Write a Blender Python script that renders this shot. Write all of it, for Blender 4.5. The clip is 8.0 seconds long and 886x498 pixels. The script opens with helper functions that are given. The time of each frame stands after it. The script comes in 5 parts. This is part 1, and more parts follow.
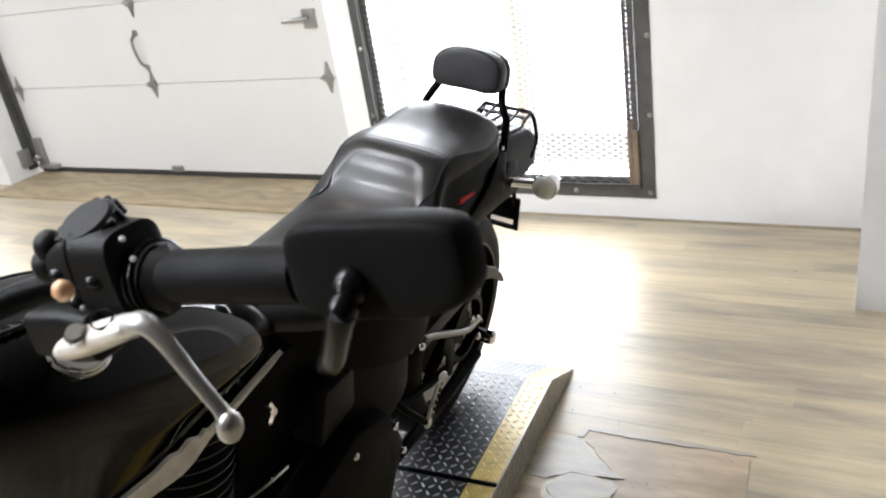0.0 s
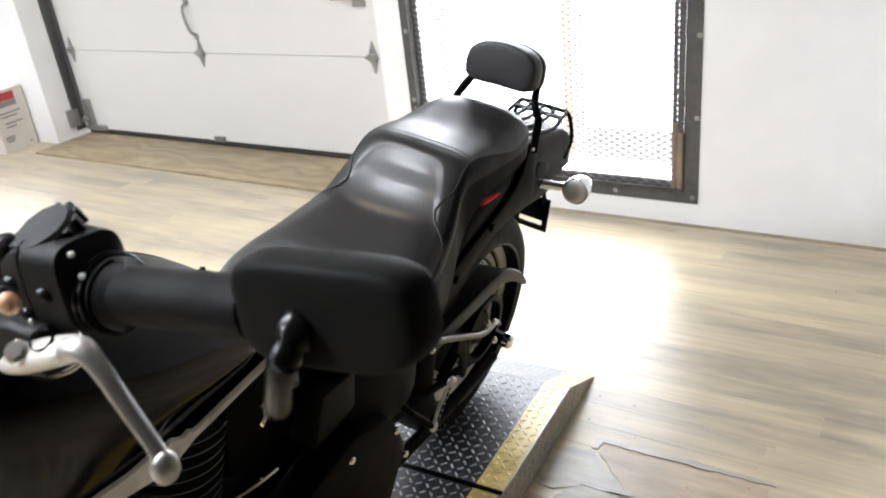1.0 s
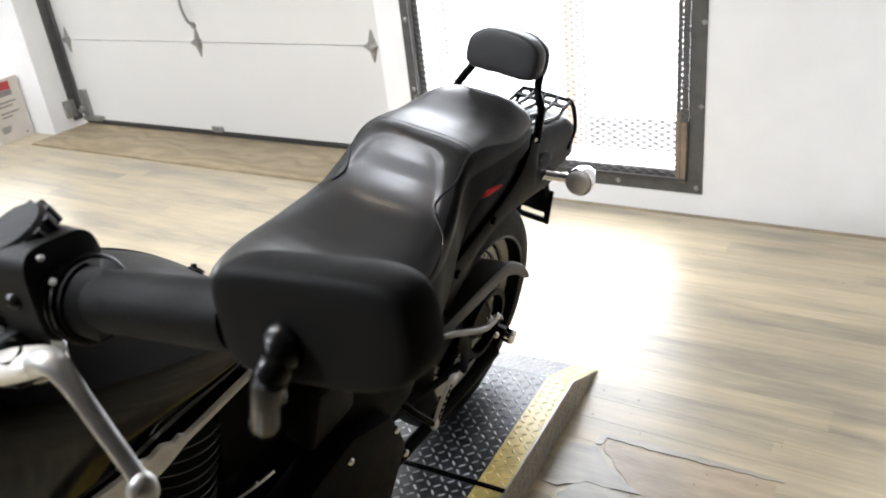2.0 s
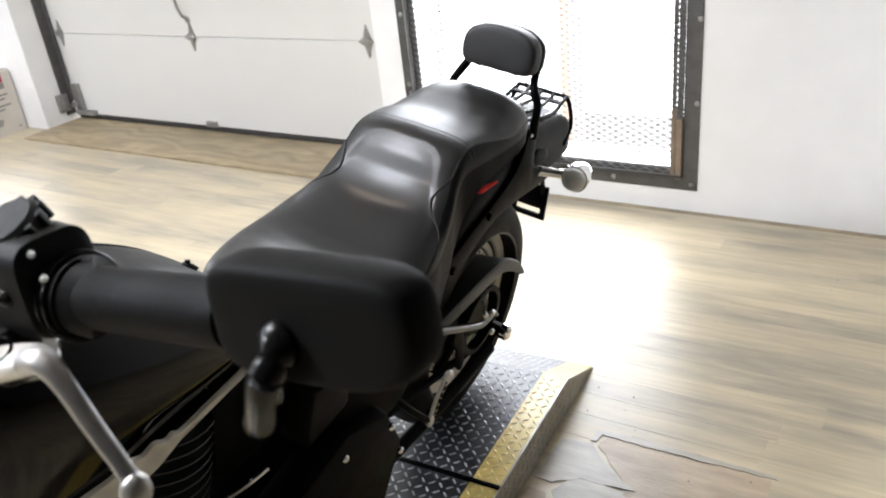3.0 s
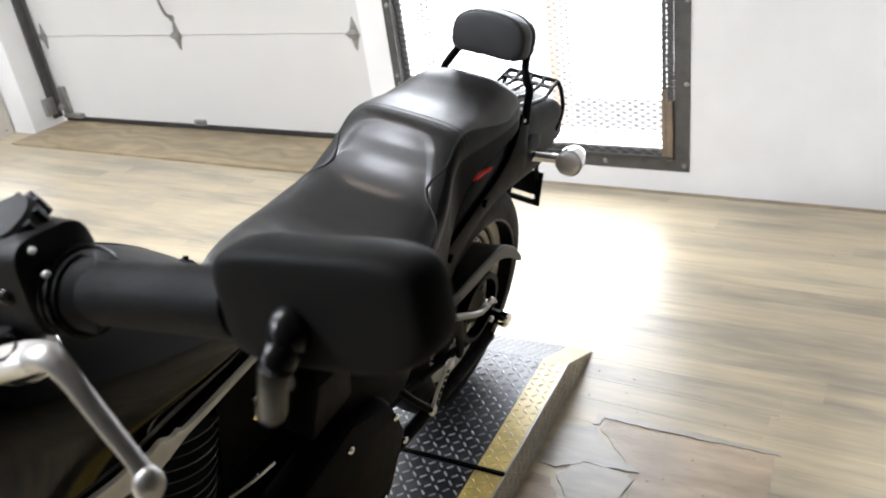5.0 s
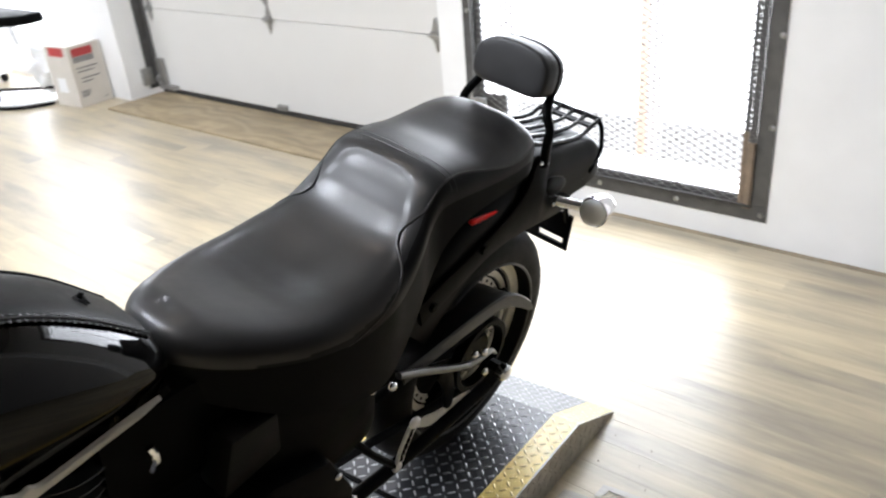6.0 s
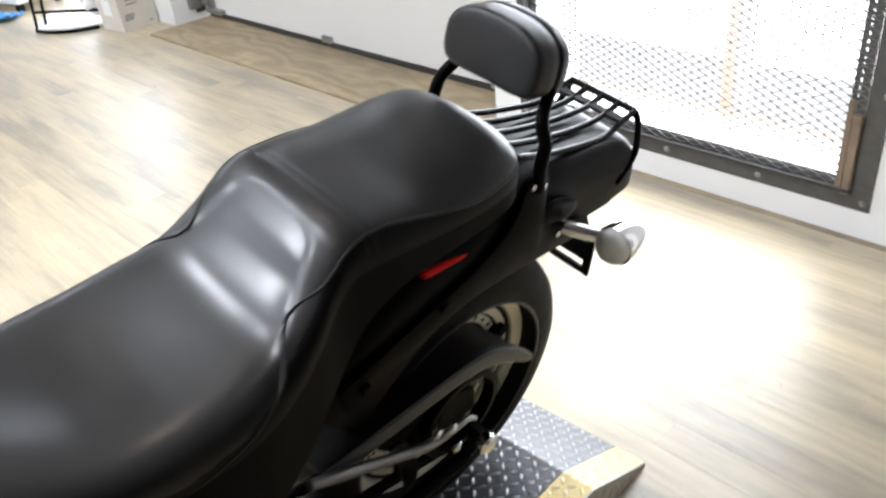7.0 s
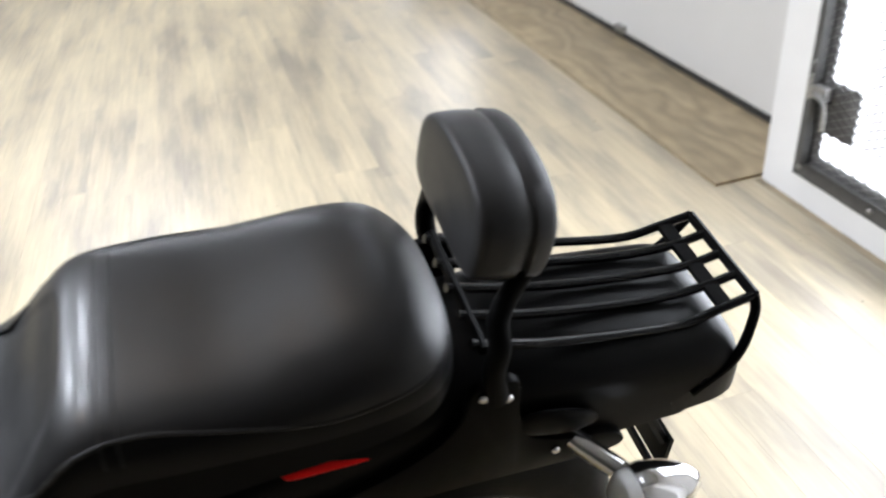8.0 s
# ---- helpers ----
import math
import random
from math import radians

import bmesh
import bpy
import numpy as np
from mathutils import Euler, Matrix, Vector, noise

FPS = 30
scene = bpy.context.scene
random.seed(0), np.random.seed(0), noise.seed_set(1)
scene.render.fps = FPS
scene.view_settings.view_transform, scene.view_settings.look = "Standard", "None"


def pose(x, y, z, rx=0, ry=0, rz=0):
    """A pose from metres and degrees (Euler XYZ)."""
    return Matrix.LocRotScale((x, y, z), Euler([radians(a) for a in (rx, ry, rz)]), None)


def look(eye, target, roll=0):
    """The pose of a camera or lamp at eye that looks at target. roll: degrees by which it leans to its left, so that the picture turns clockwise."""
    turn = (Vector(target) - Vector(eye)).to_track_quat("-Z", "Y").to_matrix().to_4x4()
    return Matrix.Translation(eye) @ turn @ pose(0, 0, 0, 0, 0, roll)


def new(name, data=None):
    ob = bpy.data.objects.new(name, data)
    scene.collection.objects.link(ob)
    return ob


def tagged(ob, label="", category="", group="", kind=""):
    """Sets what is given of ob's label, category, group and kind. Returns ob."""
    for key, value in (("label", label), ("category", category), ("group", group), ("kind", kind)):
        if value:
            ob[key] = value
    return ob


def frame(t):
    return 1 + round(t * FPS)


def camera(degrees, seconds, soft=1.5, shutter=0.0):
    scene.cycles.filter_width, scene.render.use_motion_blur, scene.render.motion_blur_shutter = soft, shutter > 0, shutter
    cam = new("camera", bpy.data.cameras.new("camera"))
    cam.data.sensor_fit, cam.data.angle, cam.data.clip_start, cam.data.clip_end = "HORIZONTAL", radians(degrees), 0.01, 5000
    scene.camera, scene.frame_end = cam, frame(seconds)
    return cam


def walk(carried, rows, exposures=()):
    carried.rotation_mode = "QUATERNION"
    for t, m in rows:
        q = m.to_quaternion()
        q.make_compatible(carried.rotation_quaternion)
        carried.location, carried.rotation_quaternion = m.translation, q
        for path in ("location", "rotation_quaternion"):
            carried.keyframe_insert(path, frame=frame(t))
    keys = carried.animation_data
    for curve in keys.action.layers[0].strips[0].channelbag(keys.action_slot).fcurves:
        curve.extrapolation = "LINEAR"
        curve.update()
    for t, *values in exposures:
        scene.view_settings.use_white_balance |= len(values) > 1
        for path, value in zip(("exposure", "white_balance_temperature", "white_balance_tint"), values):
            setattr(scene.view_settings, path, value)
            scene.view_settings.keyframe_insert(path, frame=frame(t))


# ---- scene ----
cam = camera(57.8, 8.0, soft=2.0, shutter=0.5)
cam.data.dof.use_dof, cam.data.dof.focus_distance, cam.data.dof.aperture_fstop = True, 1.45, 9.5
PATH = [
    (0, (0.131, 0.051, 1.447), (-0.791, 1.622, 0.621), -9.3),
    (0.5, (0.140, 0.090, 1.448), (-0.825, 1.619, 0.592), -8.5),
    (1, (0.147, 0.133, 1.458), (-0.862, 1.632, 0.602), -6.7),
    (1.5, (0.132, 0.159, 1.451), (-0.879, 1.651, 0.584), -6.9),
    (3, (0.117, 0.174, 1.444), (-0.876, 1.665, 0.554), -6.6),
    (3.5, (0.112, 0.174, 1.443), (-0.882, 1.662, 0.549), -6.5),
    (4, (0.113, 0.182, 1.438), (-0.873, 1.666, 0.528), -7.8),
    (4.5, (0.108, 0.172, 1.437), (-0.834, 1.679, 0.519), -7.5),
    (4.7, (0.101, 0.155, 1.438), (-0.848, 1.659, 0.524), -7.7),
    (5.8, (0.179, 0.360, 1.431), (-0.936, 1.748, 0.519), -7.3),
    (6, (0.196, 0.438, 1.438), (-0.983, 1.782, 0.541), -4.9),
    (6.5, (0.143, 0.650, 1.407), (-1.145, 1.837, 0.441), -7.1),
    (7, (0.034, 0.940, 1.399), (-1.248, 2.052, 0.340), -6.4),
    (7.5, (-0.000, 1.268, 1.396), (-1.570, 2.063, 0.445), -6.6),
    (8, (-0.102, 1.535, 1.382), (-1.734, 1.957, 0.305), -5.3),
]
EXPOSURES = [(0, 0.37, 6230, 12), (1.5, 0.35, 6230, 12), (4.5, 0.32, 6200, 12), (6.5, 0.30, 6100, 12), (7.5, 0.19, 6100, 12), (8, 0.11, 6050, 12)]
walk(cam, [(t, look(eye, target, roll)) for t, eye, target, roll in PATH], EXPOSURES)

# ---- world and light ----
world = bpy.data.worlds.new("world")
scene.world = world
world.use_nodes = True
wn = world.node_tree
sky = wn.nodes.new("ShaderNodeTexSky")
sky.sky_type = "NISHITA"
sky.sun_disc = False
sky.sun_elevation = radians(40)
sky.sun_rotation = radians(20)
wn.nodes["Background"].inputs["Strength"].default_value = 0.12
wn.links.new(sky.outputs[0], wn.nodes["Background"].inputs[0])

sun = new("sun", bpy.data.lights.new("sun", "SUN"))
sun.data.energy, sun.data.angle, sun.data.color = 1.0, radians(12), (1.0, 0.97, 0.92)
sun.matrix_world = look((2, 9, 7), (0, 0, 0))


def area(name, eye, target, sx, sy, watts, colour=(1, 1, 1)):
    lamp = bpy.data.lights.new(name, "AREA")
    lamp.shape, lamp.size, lamp.size_y, lamp.energy, lamp.color = "RECTANGLE", sx, sy, watts, colour
    ob = new(name, lamp)
    ob.matrix_world = look(eye, target)
    return ob


area("window_daylight", (-1.34, 3.36, 1.2), (-1.34, 2.0, 1.1), 1.2, 2.1, 72, (0.95, 0.98, 1.0))
area("storefront_daylight", (-6.55, 3.3, 1.2), (-6.4, 1.5, 0.7), 1.7, 2.1, 15, (0.95, 0.98, 1.0))
# Unseen lamps: the first six follow seat highlights, the last three are added fill.
CEILING_LIGHTS = [(-2.0, 0.4, 32, 0.2, 0.2), (-1.35, 0.4, 20, 0.16, 0.16), (-2.7, 2.6, 10, 0.2, 0.2), (-1.3, 1.4, 3.5, 0.14, 0.14), (-0.95, 0.3, 4, 0.08, 0.08), (-2.2, -0.8, 105, 0.4, 0.5), (-5.0, 1.3, 40, 0.2, 1.2), (-4.0, -2.5, 110, 0.7, 1.6), (-7.4, 0.4, 75, 0.3, 1.6)]
for lx, ly, watts, sx, sy in CEILING_LIGHTS:
    area("ceiling_lamp", (lx, ly, 2.815), (lx, ly + 0.0001, 0), sx, sy, watts, (1.0, 0.8, 0.6) if watts < 10 else (0.95, 0.975, 1.0))


# ---- materials ----
def material(name, colour, rough=0.5, metal=0.0, grain=0.12, scale=30.0, bump=0.0, bump_scale=200.0, coat=0.0, per_object=0.0, stretch=(1, 1, 1), spec=0.5):
    m = bpy.data.materials.new(name)
    m.use_nodes = True
    t = m.node_tree
    b = t.nodes["Principled BSDF"]
    b.inputs["Roughness"].default_value, b.inputs["Metallic"].default_value = rough, metal
    b.inputs["Coat Weight"].default_value = coat
    b.inputs["Specular IOR Level"].default_value = spec
    b.inputs["Coat Roughness"].default_value = 0.06
    co = t.nodes.new("ShaderNodeTexCoord")
    mp = t.nodes.new("ShaderNodeMapping")
    mp.inputs["Scale"].default_value = stretch
    t.links.new(co.outputs["Object"], mp.inputs[0])
    n1 = t.nodes.new("ShaderNodeTexNoise")
    n1.inputs["Scale"].default_value, n1.inputs["Detail"].default_value = scale, 6
    n2 = t.nodes.new("ShaderNodeTexNoise")
    n2.inputs["Scale"].default_value, n2.inputs["Detail"].default_value = scale * 0.13, 3
    for n in (n1, n2):
        t.links.new(mp.outputs[0], n.inputs[0])
    add = t.nodes.new("ShaderNodeMath")
    t.links.new(n1.outputs[0], add.inputs[0])
    t.links.new(n2.outputs[0], add.inputs[1])
    rng = t.nodes.new("ShaderNodeMapRange")
    rng.inputs[1].default_value, rng.inputs[2].default_value = 0.6, 1.4
    rng.inputs[3].default_value, rng.inputs[4].default_value = 1 - grain, 1 + grain
    t.links.new(add.outputs[0], rng.inputs[0])
    last = rng.outputs[0]
    if per_object:
        oi = t.nodes.new("ShaderNodeObjectInfo")
        r2 = t.nodes.new("ShaderNodeMapRange")
        r2.inputs[3].default_value, r2.inputs[4].default_value = 1 - per_object, 1 + per_object
        t.links.new(oi.outputs["Random"], r2.inputs[0])
        mu = t.nodes.new("ShaderNodeMath")
        mu.operation = "MULTIPLY"
        t.links.new(last, mu.inputs[0])
        t.links.new(r2.outputs[0], mu.inputs[1])
        last = mu.outputs[0]
    mix = t.nodes.new("ShaderNodeVectorMath")
    mix.operation = "SCALE"
    mix.inputs[0].default_value = colour
    t.links.new(last, mix.inputs["Scale"])
    t.links.new(mix.outputs[0], b.inputs["Base Color"])
    rr = t.nodes.new("ShaderNodeMapRange")
    rr.inputs[1].default_value, rr.inputs[2].default_value = 0.6, 1.4
    rr.inputs[3].default_value, rr.inputs[4].default_value = max(0.02, rough * 0.8), min(1, rough * 1.2)
    t.links.new(add.outputs[0], rr.inputs[0])
    t.links.new(rr.outputs[0], b.inputs["Roughness"])
    if bump:
        n3 = t.nodes.new("ShaderNodeTexNoise")
        n3.inputs["Scale"].default_value, n3.inputs["Detail"].default_value = bump_scale, 4
        t.links.new(mp.outputs[0], n3.inputs[0])
        bp = t.nodes.new("ShaderNodeBump")
        bp.inputs["Strength"].default_value, bp.inputs["Distance"].default_value = bump, 0.002
        t.links.new(n3.outputs[0], bp.inputs["Height"])
        t.links.new(bp.outputs[0], b.inputs["Normal"])
    return m


LEATHER = material("black_leather", (0.009, 0.0089, 0.009), 0.42, grain=0.28, scale=14, bump=0.12, bump_scale=600, spec=0.29, coat=0.21)
PILLION = material("dull_black_leather", (0.009, 0.0089, 0.009), 0.35, grain=0.28, scale=14, bump=0.14, bump_scale=600, spec=0.36)
LEATHER.node_tree.nodes["Principled BSDF"].inputs["Coat Roughness"].default_value = 0.2
# soft wrinkles over the leather's grain
for hide in (LEATHER, PILLION):
    lt = hide.node_tree
    folds = lt.nodes.new("ShaderNodeTexNoise")
    folds.inputs["Scale"].default_value, folds.inputs["Detail"].default_value, folds.inputs["Distortion"].default_value = 22.0, 2.0, 0.0
    lt.links.new(next(n for n in lt.nodes if n.type == "TEX_COORD").outputs["Object"], folds.inputs["Vector"])
    crease = lt.nodes.new("ShaderNodeBump")
    crease.inputs["Strength"].default_value, crease.inputs["Distance"].default_value = 0.2 if hide is LEATHER else 0.1, 0.004
    lt.links.new(folds.outputs[0], crease.inputs["Height"])
    fine = next(n for n in lt.nodes if n.type == "BUMP" and n is not crease)
    lt.links.new(crease.outputs[0], fine.inputs["Normal"])
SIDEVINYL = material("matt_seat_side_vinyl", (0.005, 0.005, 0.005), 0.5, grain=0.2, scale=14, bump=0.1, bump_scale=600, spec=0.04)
BIBHIDE = material("matt_black_hide", (0.006, 0.006, 0.006), 0.45, grain=0.3, scale=20, bump=0.2, bump_scale=400, spec=0.12)
# darker copy of the seat leather, for flanks turned from the light
SHADEHIDE = material("shaded_side_hide", (0.006, 0.0059, 0.006), 0.42, grain=0.25, scale=14, bump=0.12, bump_scale=600, spec=0.1)
# grey of the guard's and rim's edges: scuffs, and caught light in the colour
GUARD = material("worn_lit_black_plastic", (0.05, 0.05, 0.05), 0.40, grain=0.3, scale=25, bump=0.1, bump_scale=300, spec=0.3)
GLOSS = material("gloss_black_paint", (0.001, 0.001, 0.001), 0.05, grain=0.1, spec=0.28)
SATIN = material("satin_black_paint", (0.002, 0.002, 0.002), 0.42, grain=0.2, bump=0.05, spec=0.04)
BRACE = material("dull_bare_alloy", (0.18, 0.176, 0.168), 0.36, 0.9, grain=0.2, scale=40)
ENGINE = material("dull_black_alloy", (0.07, 0.07, 0.07), 0.45, 0.6, grain=0.3, spec=0.3)
RUBBER = material("black_rubber", (0.003, 0.003, 0.003), 0.6, grain=0.25, bump=0.2, bump_scale=300, spec=0.11)
PLASTIC = material("black_plastic", (0.003, 0.003, 0.003), 0.45, grain=0.2, bump=0.15, bump_scale=500, spec=0.14)
CHROME = material("chrome", (0.85, 0.85, 0.86), 0.1, 1.0, grain=0.03)
LENS = material("clear_lens", (0.95, 0.945, 0.93), 0.16, grain=0.03)
LENS.node_tree.nodes["Principled BSDF"].inputs["Transmission Weight"].default_value = 0.05
LENS.node_tree.nodes["Principled BSDF"].inputs["IOR"].default_value = 1.35
POLISHED = material("polished_alloy", (0.86, 0.86, 0.85), 0.22, 0.25, grain=0.06)
TRIM = material("dull_alloy_trim", (0.56, 0.545, 0.5), 0.38, 0.3, grain=0.25, scale=40)
STEM = material("glossy_black_stem", (0.005, 0.005, 0.005), 0.22, grain=0.15, spec=0.17)
SHELL = material("matt_mirror_shell", (0.006, 0.006, 0.006), 0.65, grain=0.2, bump=0.15, bump_scale=500, spec=0.07)
SEMI = material("semi_gloss_black", (0.003, 0.003, 0.003), 0.35, grain=0.15, spec=0.08)
LEVER = material("tarnished_lever_alloy", (0.36, 0.355, 0.345), 0.4, 0.8, grain=0.25, scale=60, bump=0.05)
RIM = material("machined_rim_alloy", (0.74, 0.71, 0.64), 0.36, 0.35, grain=0.12, scale=50)
RED = material("red_lens", (0.8, 0.008, 0.006), 0.45, grain=0.06, spec=0.12)
PAD = material("grained_backrest_leather", (0.014, 0.0138, 0.014), 0.42, grain=0.25, scale=20, bump=0.15, bump_scale=500, spec=0.36)
WALL = material("white_wall_paint", (0.82, 0.82, 0.815), 0.6, grain=0.05, scale=6, bump=0.15, bump_scale=60)
# greys of the unseen walls and ceiling, dark to weaken fill and reflections
GREYWALL = material("unseen_wall_grey", (0.16, 0.16, 0.165), 0.8, grain=0.05, scale=5)
CEIL = material("unseen_ceiling_grey", (0.26, 0.26, 0.265), 0.8, grain=0.03, scale=5)
DOOR = material("painted_door_steel", (0.675, 0.668, 0.645), 0.45, grain=0.03, scale=4, bump=0.06, bump_scale=40)
CRUMB = material("brown_dirt", (0.1, 0.085, 0.07), 0.8, grain=0.3)
ZINC = material("zinc_steel", (0.36, 0.355, 0.34), 0.42, 0.8, grain=0.25, scale=60)
SEAL = material("black_rubber_seal", (0.03, 0.028, 0.026), 0.7, grain=0.3)
STEEL = material("dark_steel_frame", (0.09, 0.088, 0.085), 0.55, 0.3, grain=0.35, scale=25, bump=0.2)
RUST = material("rusty_brown_bar", (0.2, 0.15, 0.105), 0.75, grain=0.45, scale=30, bump=0.3)
MESH = material("galvanised_mesh", (0.16, 0.155, 0.15), 0.6, 0.3, grain=0.3)
DECK = material("black_deck_paint", (0.022, 0.023, 0.026), 0.36, 0.2, grain=0.35, scale=35, bump=0.1, spec=1.0)
YELLOW = material("yellow_deck_paint", (0.72, 0.53, 0.13), 0.36, 0.0, grain=0.3, scale=28, bump=0.1, spec=1.0)
# treads paler than their plates: wear, and sheen put into the colour
TREAD = material("worn_tread_with_sheen", (0.36, 0.365, 0.375), 0.35, 0.8, grain=0.35)
WORN_SHEEN = material("worn_yellow_with_sheen", (0.85, 0.70, 0.30), 0.36, 0.1, grain=0.3, scale=40, spec=0.8)
SIDE = material("worn_grey_steel", (0.44, 0.41, 0.35), 0.45, 0.3, grain=0.35, scale=35, bump=0.15)
PLY = material("weathered_plywood", (0.31, 0.243, 0.15), 0.5, grain=0.38, scale=7, stretch=(0.8, 4, 1), bump=0.2)
pt = PLY.node_tree
figure = pt.nodes.new("ShaderNodeTexWave")
figure.wave_type, figure.bands_direction = "BANDS", "Y"
figure.inputs["Scale"].default_value, figure.inputs["Distortion"].default_value = 2.4, 13.0
figure.inputs["Detail"].default_value, figure.inputs["Detail Scale"].default_value = 2.0, 1.6
along = pt.nodes.new("ShaderNodeMapping")
along.inputs["Scale"].default_value = (0.55, 1.0, 1.0)
pt.links.new(next(n for n in pt.nodes if n.type == "TEX_COORD").outputs["Object"], along.inputs[0])
pt.links.new(along.outputs[0], figure.inputs["Vector"])
rows = pt.nodes.new("ShaderNodeMapRange")
rows.inputs[3].default_value, rows.inputs[4].default_value = 0.84, 1.12
pt.links.new(figure.outputs["Fac"], rows.inputs[0])
wood = pt.nodes.new("ShaderNodeVectorMath")
wood.operation = "SCALE"
grainy = pt.nodes["Principled BSDF"].inputs["Base Color"]
pt.links.new(grainy.links[0].from_socket, wood.inputs[0])
pt.links.new(rows.outputs[0], wood.inputs["Scale"])
pt.links.new(wood.outputs[0], grainy)


def vinyl(name, light, dark):
    """Printed planks: long soft blotches of tan and grey, shifted a little from plank to plank."""
    m = bpy.data.materials.new(name)
    m.use_nodes = True
    t = m.node_tree
    b = t.nodes["Principled BSDF"]
    geo = t.nodes.new("ShaderNodeNewGeometry")
    mp = t.nodes.new("ShaderNodeMapping")
    mp.inputs["Scale"].default_value = (0.95, 5.6, 1.0)
    t.links.new(geo.outputs["Position"], mp.inputs[0])
    oi = t.nodes.new("ShaderNodeObjectInfo")
    w = t.nodes.new("ShaderNodeMath")
    w.operation, w.inputs[1].default_value = "MULTIPLY", 0.4
    t.links.new(oi.outputs["Random"], w.inputs[0])
    total = None
    for scale, detail, share in ((1.6, 1, 0.60), (4.6, 2, 0.27), (17.0, 2, 0.13)):
        n = t.nodes.new("ShaderNodeTexNoise")
        n.noise_dimensions = "4D"
        n.inputs["Scale"].default_value, n.inputs["Detail"].default_value, n.inputs["Distortion"].default_value = scale, detail, 0.25
        t.links.new(mp.outputs[0], n.inputs["Vector"])
        t.links.new(w.outputs[0], n.inputs["W"])
        s = t.nodes.new("ShaderNodeMath")
        s.operation, s.inputs[1].default_value, s.inputs[2].default_value = "MULTIPLY_ADD", share, 0.0
        t.links.new(n.outputs[0], s.inputs[0])
        if total is not None:
            t.links.new(total, s.inputs[2])
        total = s.outputs[0]
    tone = t.nodes.new("ShaderNodeMath")
    tone.operation, tone.inputs[1].default_value = "MULTIPLY_ADD", 0.1
    t.links.new(oi.outputs["Random"], tone.inputs[0])
    t.links.new(total, tone.inputs[2])
    ramp = t.nodes.new("ShaderNodeValToRGB")
    ramp.color_ramp.elements[0].position, ramp.color_ramp.elements[0].color = 0.30, (*dark, 1)
    ramp.color_ramp.elements[1].position, ramp.color_ramp.elements[1].color = 0.68, (*[1.06 * p for p in light], 1)
    for at, k in ((0.42, 0.24), (0.49, 0.5), (0.56, 0.78), (0.63, 0.95)):
        mid = ramp.color_ramp.elements.new(at)
        mid.color = (*[k * p + (1 - k) * q for p, q in zip(light, dark)], 1)
    t.links.new(tone.outputs[0], ramp.inputs[0])
    # fine printed grain along the plank
    gm = t.nodes.new("ShaderNodeMapping")
    gm.inputs["Scale"].default_value = (2.6, 55.0, 1.0)
    t.links.new(geo.outputs["Position"], gm.inputs[0])
    gn = t.nodes.new("ShaderNodeTexNoise")
    gn.inputs["Scale"].default_value, gn.inputs["Detail"].default_value = 1.0, 3
    t.links.new(gm.outputs[0], gn.inputs["Vector"])
    gr = t.nodes.new("ShaderNodeMapRange")
    gr.inputs[1].default_value, gr.inputs[2].default_value, gr.inputs[3].default_value, gr.inputs[4].default_value = 0.3, 0.7, 0.91, 1.09
    t.links.new(gn.outputs[0], gr.inputs[0])
    sc = t.nodes.new("ShaderNodeVectorMath")
    sc.operation = "SCALE"
    t.links.new(ramp.outputs[0], sc.inputs[0])
    t.links.new(gr.outputs[0], sc.inputs["Scale"])
    t.links.new(sc.outputs[0], b.inputs["Base Color"])
    r = t.nodes.new("ShaderNodeMapRange")
    r.inputs[1].default_value, r.inputs[2].default_value, r.inputs[3].default_value, r.inputs[4].default_value = 0.35, 0.65, 0.285, 0.38
    t.links.new(total, r.inputs[0])
    t.links.new(r.outputs[0], b.inputs["Roughness"])
    return m


VINYL = vinyl("vinyl_plank", (0.515, 0.438, 0.300), (0.262, 0.231, 0.187))
SUBFLOOR = material("torn_subfloor", (0.43, 0.335, 0.23), 0.42, grain=0.4, scale=9, stretch=(0.7, 3, 1), bump=0.3, bump_scale=60)
GREYVINYL = material("worn_grey_vinyl", (0.40, 0.36, 0.295), 0.36, grain=0.35, scale=10, stretch=(0.7, 4, 1), bump=0.15, bump_scale=30)
EDGE = material("stained_floor_edge", (0.3, 0.245, 0.165), 0.6, grain=0.6, scale=8, bump=0.3, bump_scale=60)
CARTON = material("white_carton", (0.62, 0.58, 0.52), 0.7, grain=0.08, scale=12)
PRINT = material("red_carton_print", (0.45, 0.05, 0.05), 0.6, grain=0.1)
INK = material("grey_carton_print", (0.25, 0.24, 0.23), 0.7, grain=0.15)
WHITE = material("white_plastic", (0.8, 0.8, 0.8), 0.4, grain=0.04)
BLUE = material("blue_cloth", (0.1, 0.3, 0.62), 0.7, grain=0.2, bump=0.4, bump_scale=80)
KRAFT = material("brown_cardboard", (0.52, 0.4, 0.25), 0.8, grain=0.15)
ORANGE = material("orange_post_paint", (0.85, 0.66, 0.52), 0.6, grain=0.1)
# emission of the backdrop board, in place of daylight outside
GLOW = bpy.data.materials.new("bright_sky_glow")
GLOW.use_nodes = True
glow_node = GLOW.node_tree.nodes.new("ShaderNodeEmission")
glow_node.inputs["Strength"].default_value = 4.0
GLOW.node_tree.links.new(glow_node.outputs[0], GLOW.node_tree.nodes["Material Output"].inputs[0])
AMBER = material("amber_lens", (0.55, 0.33, 0.18), 0.3, grain=0.05)
OUTDOOR = material("pale_concrete", (0.33, 0.325, 0.315), 0.8, grain=0.1, scale=5)


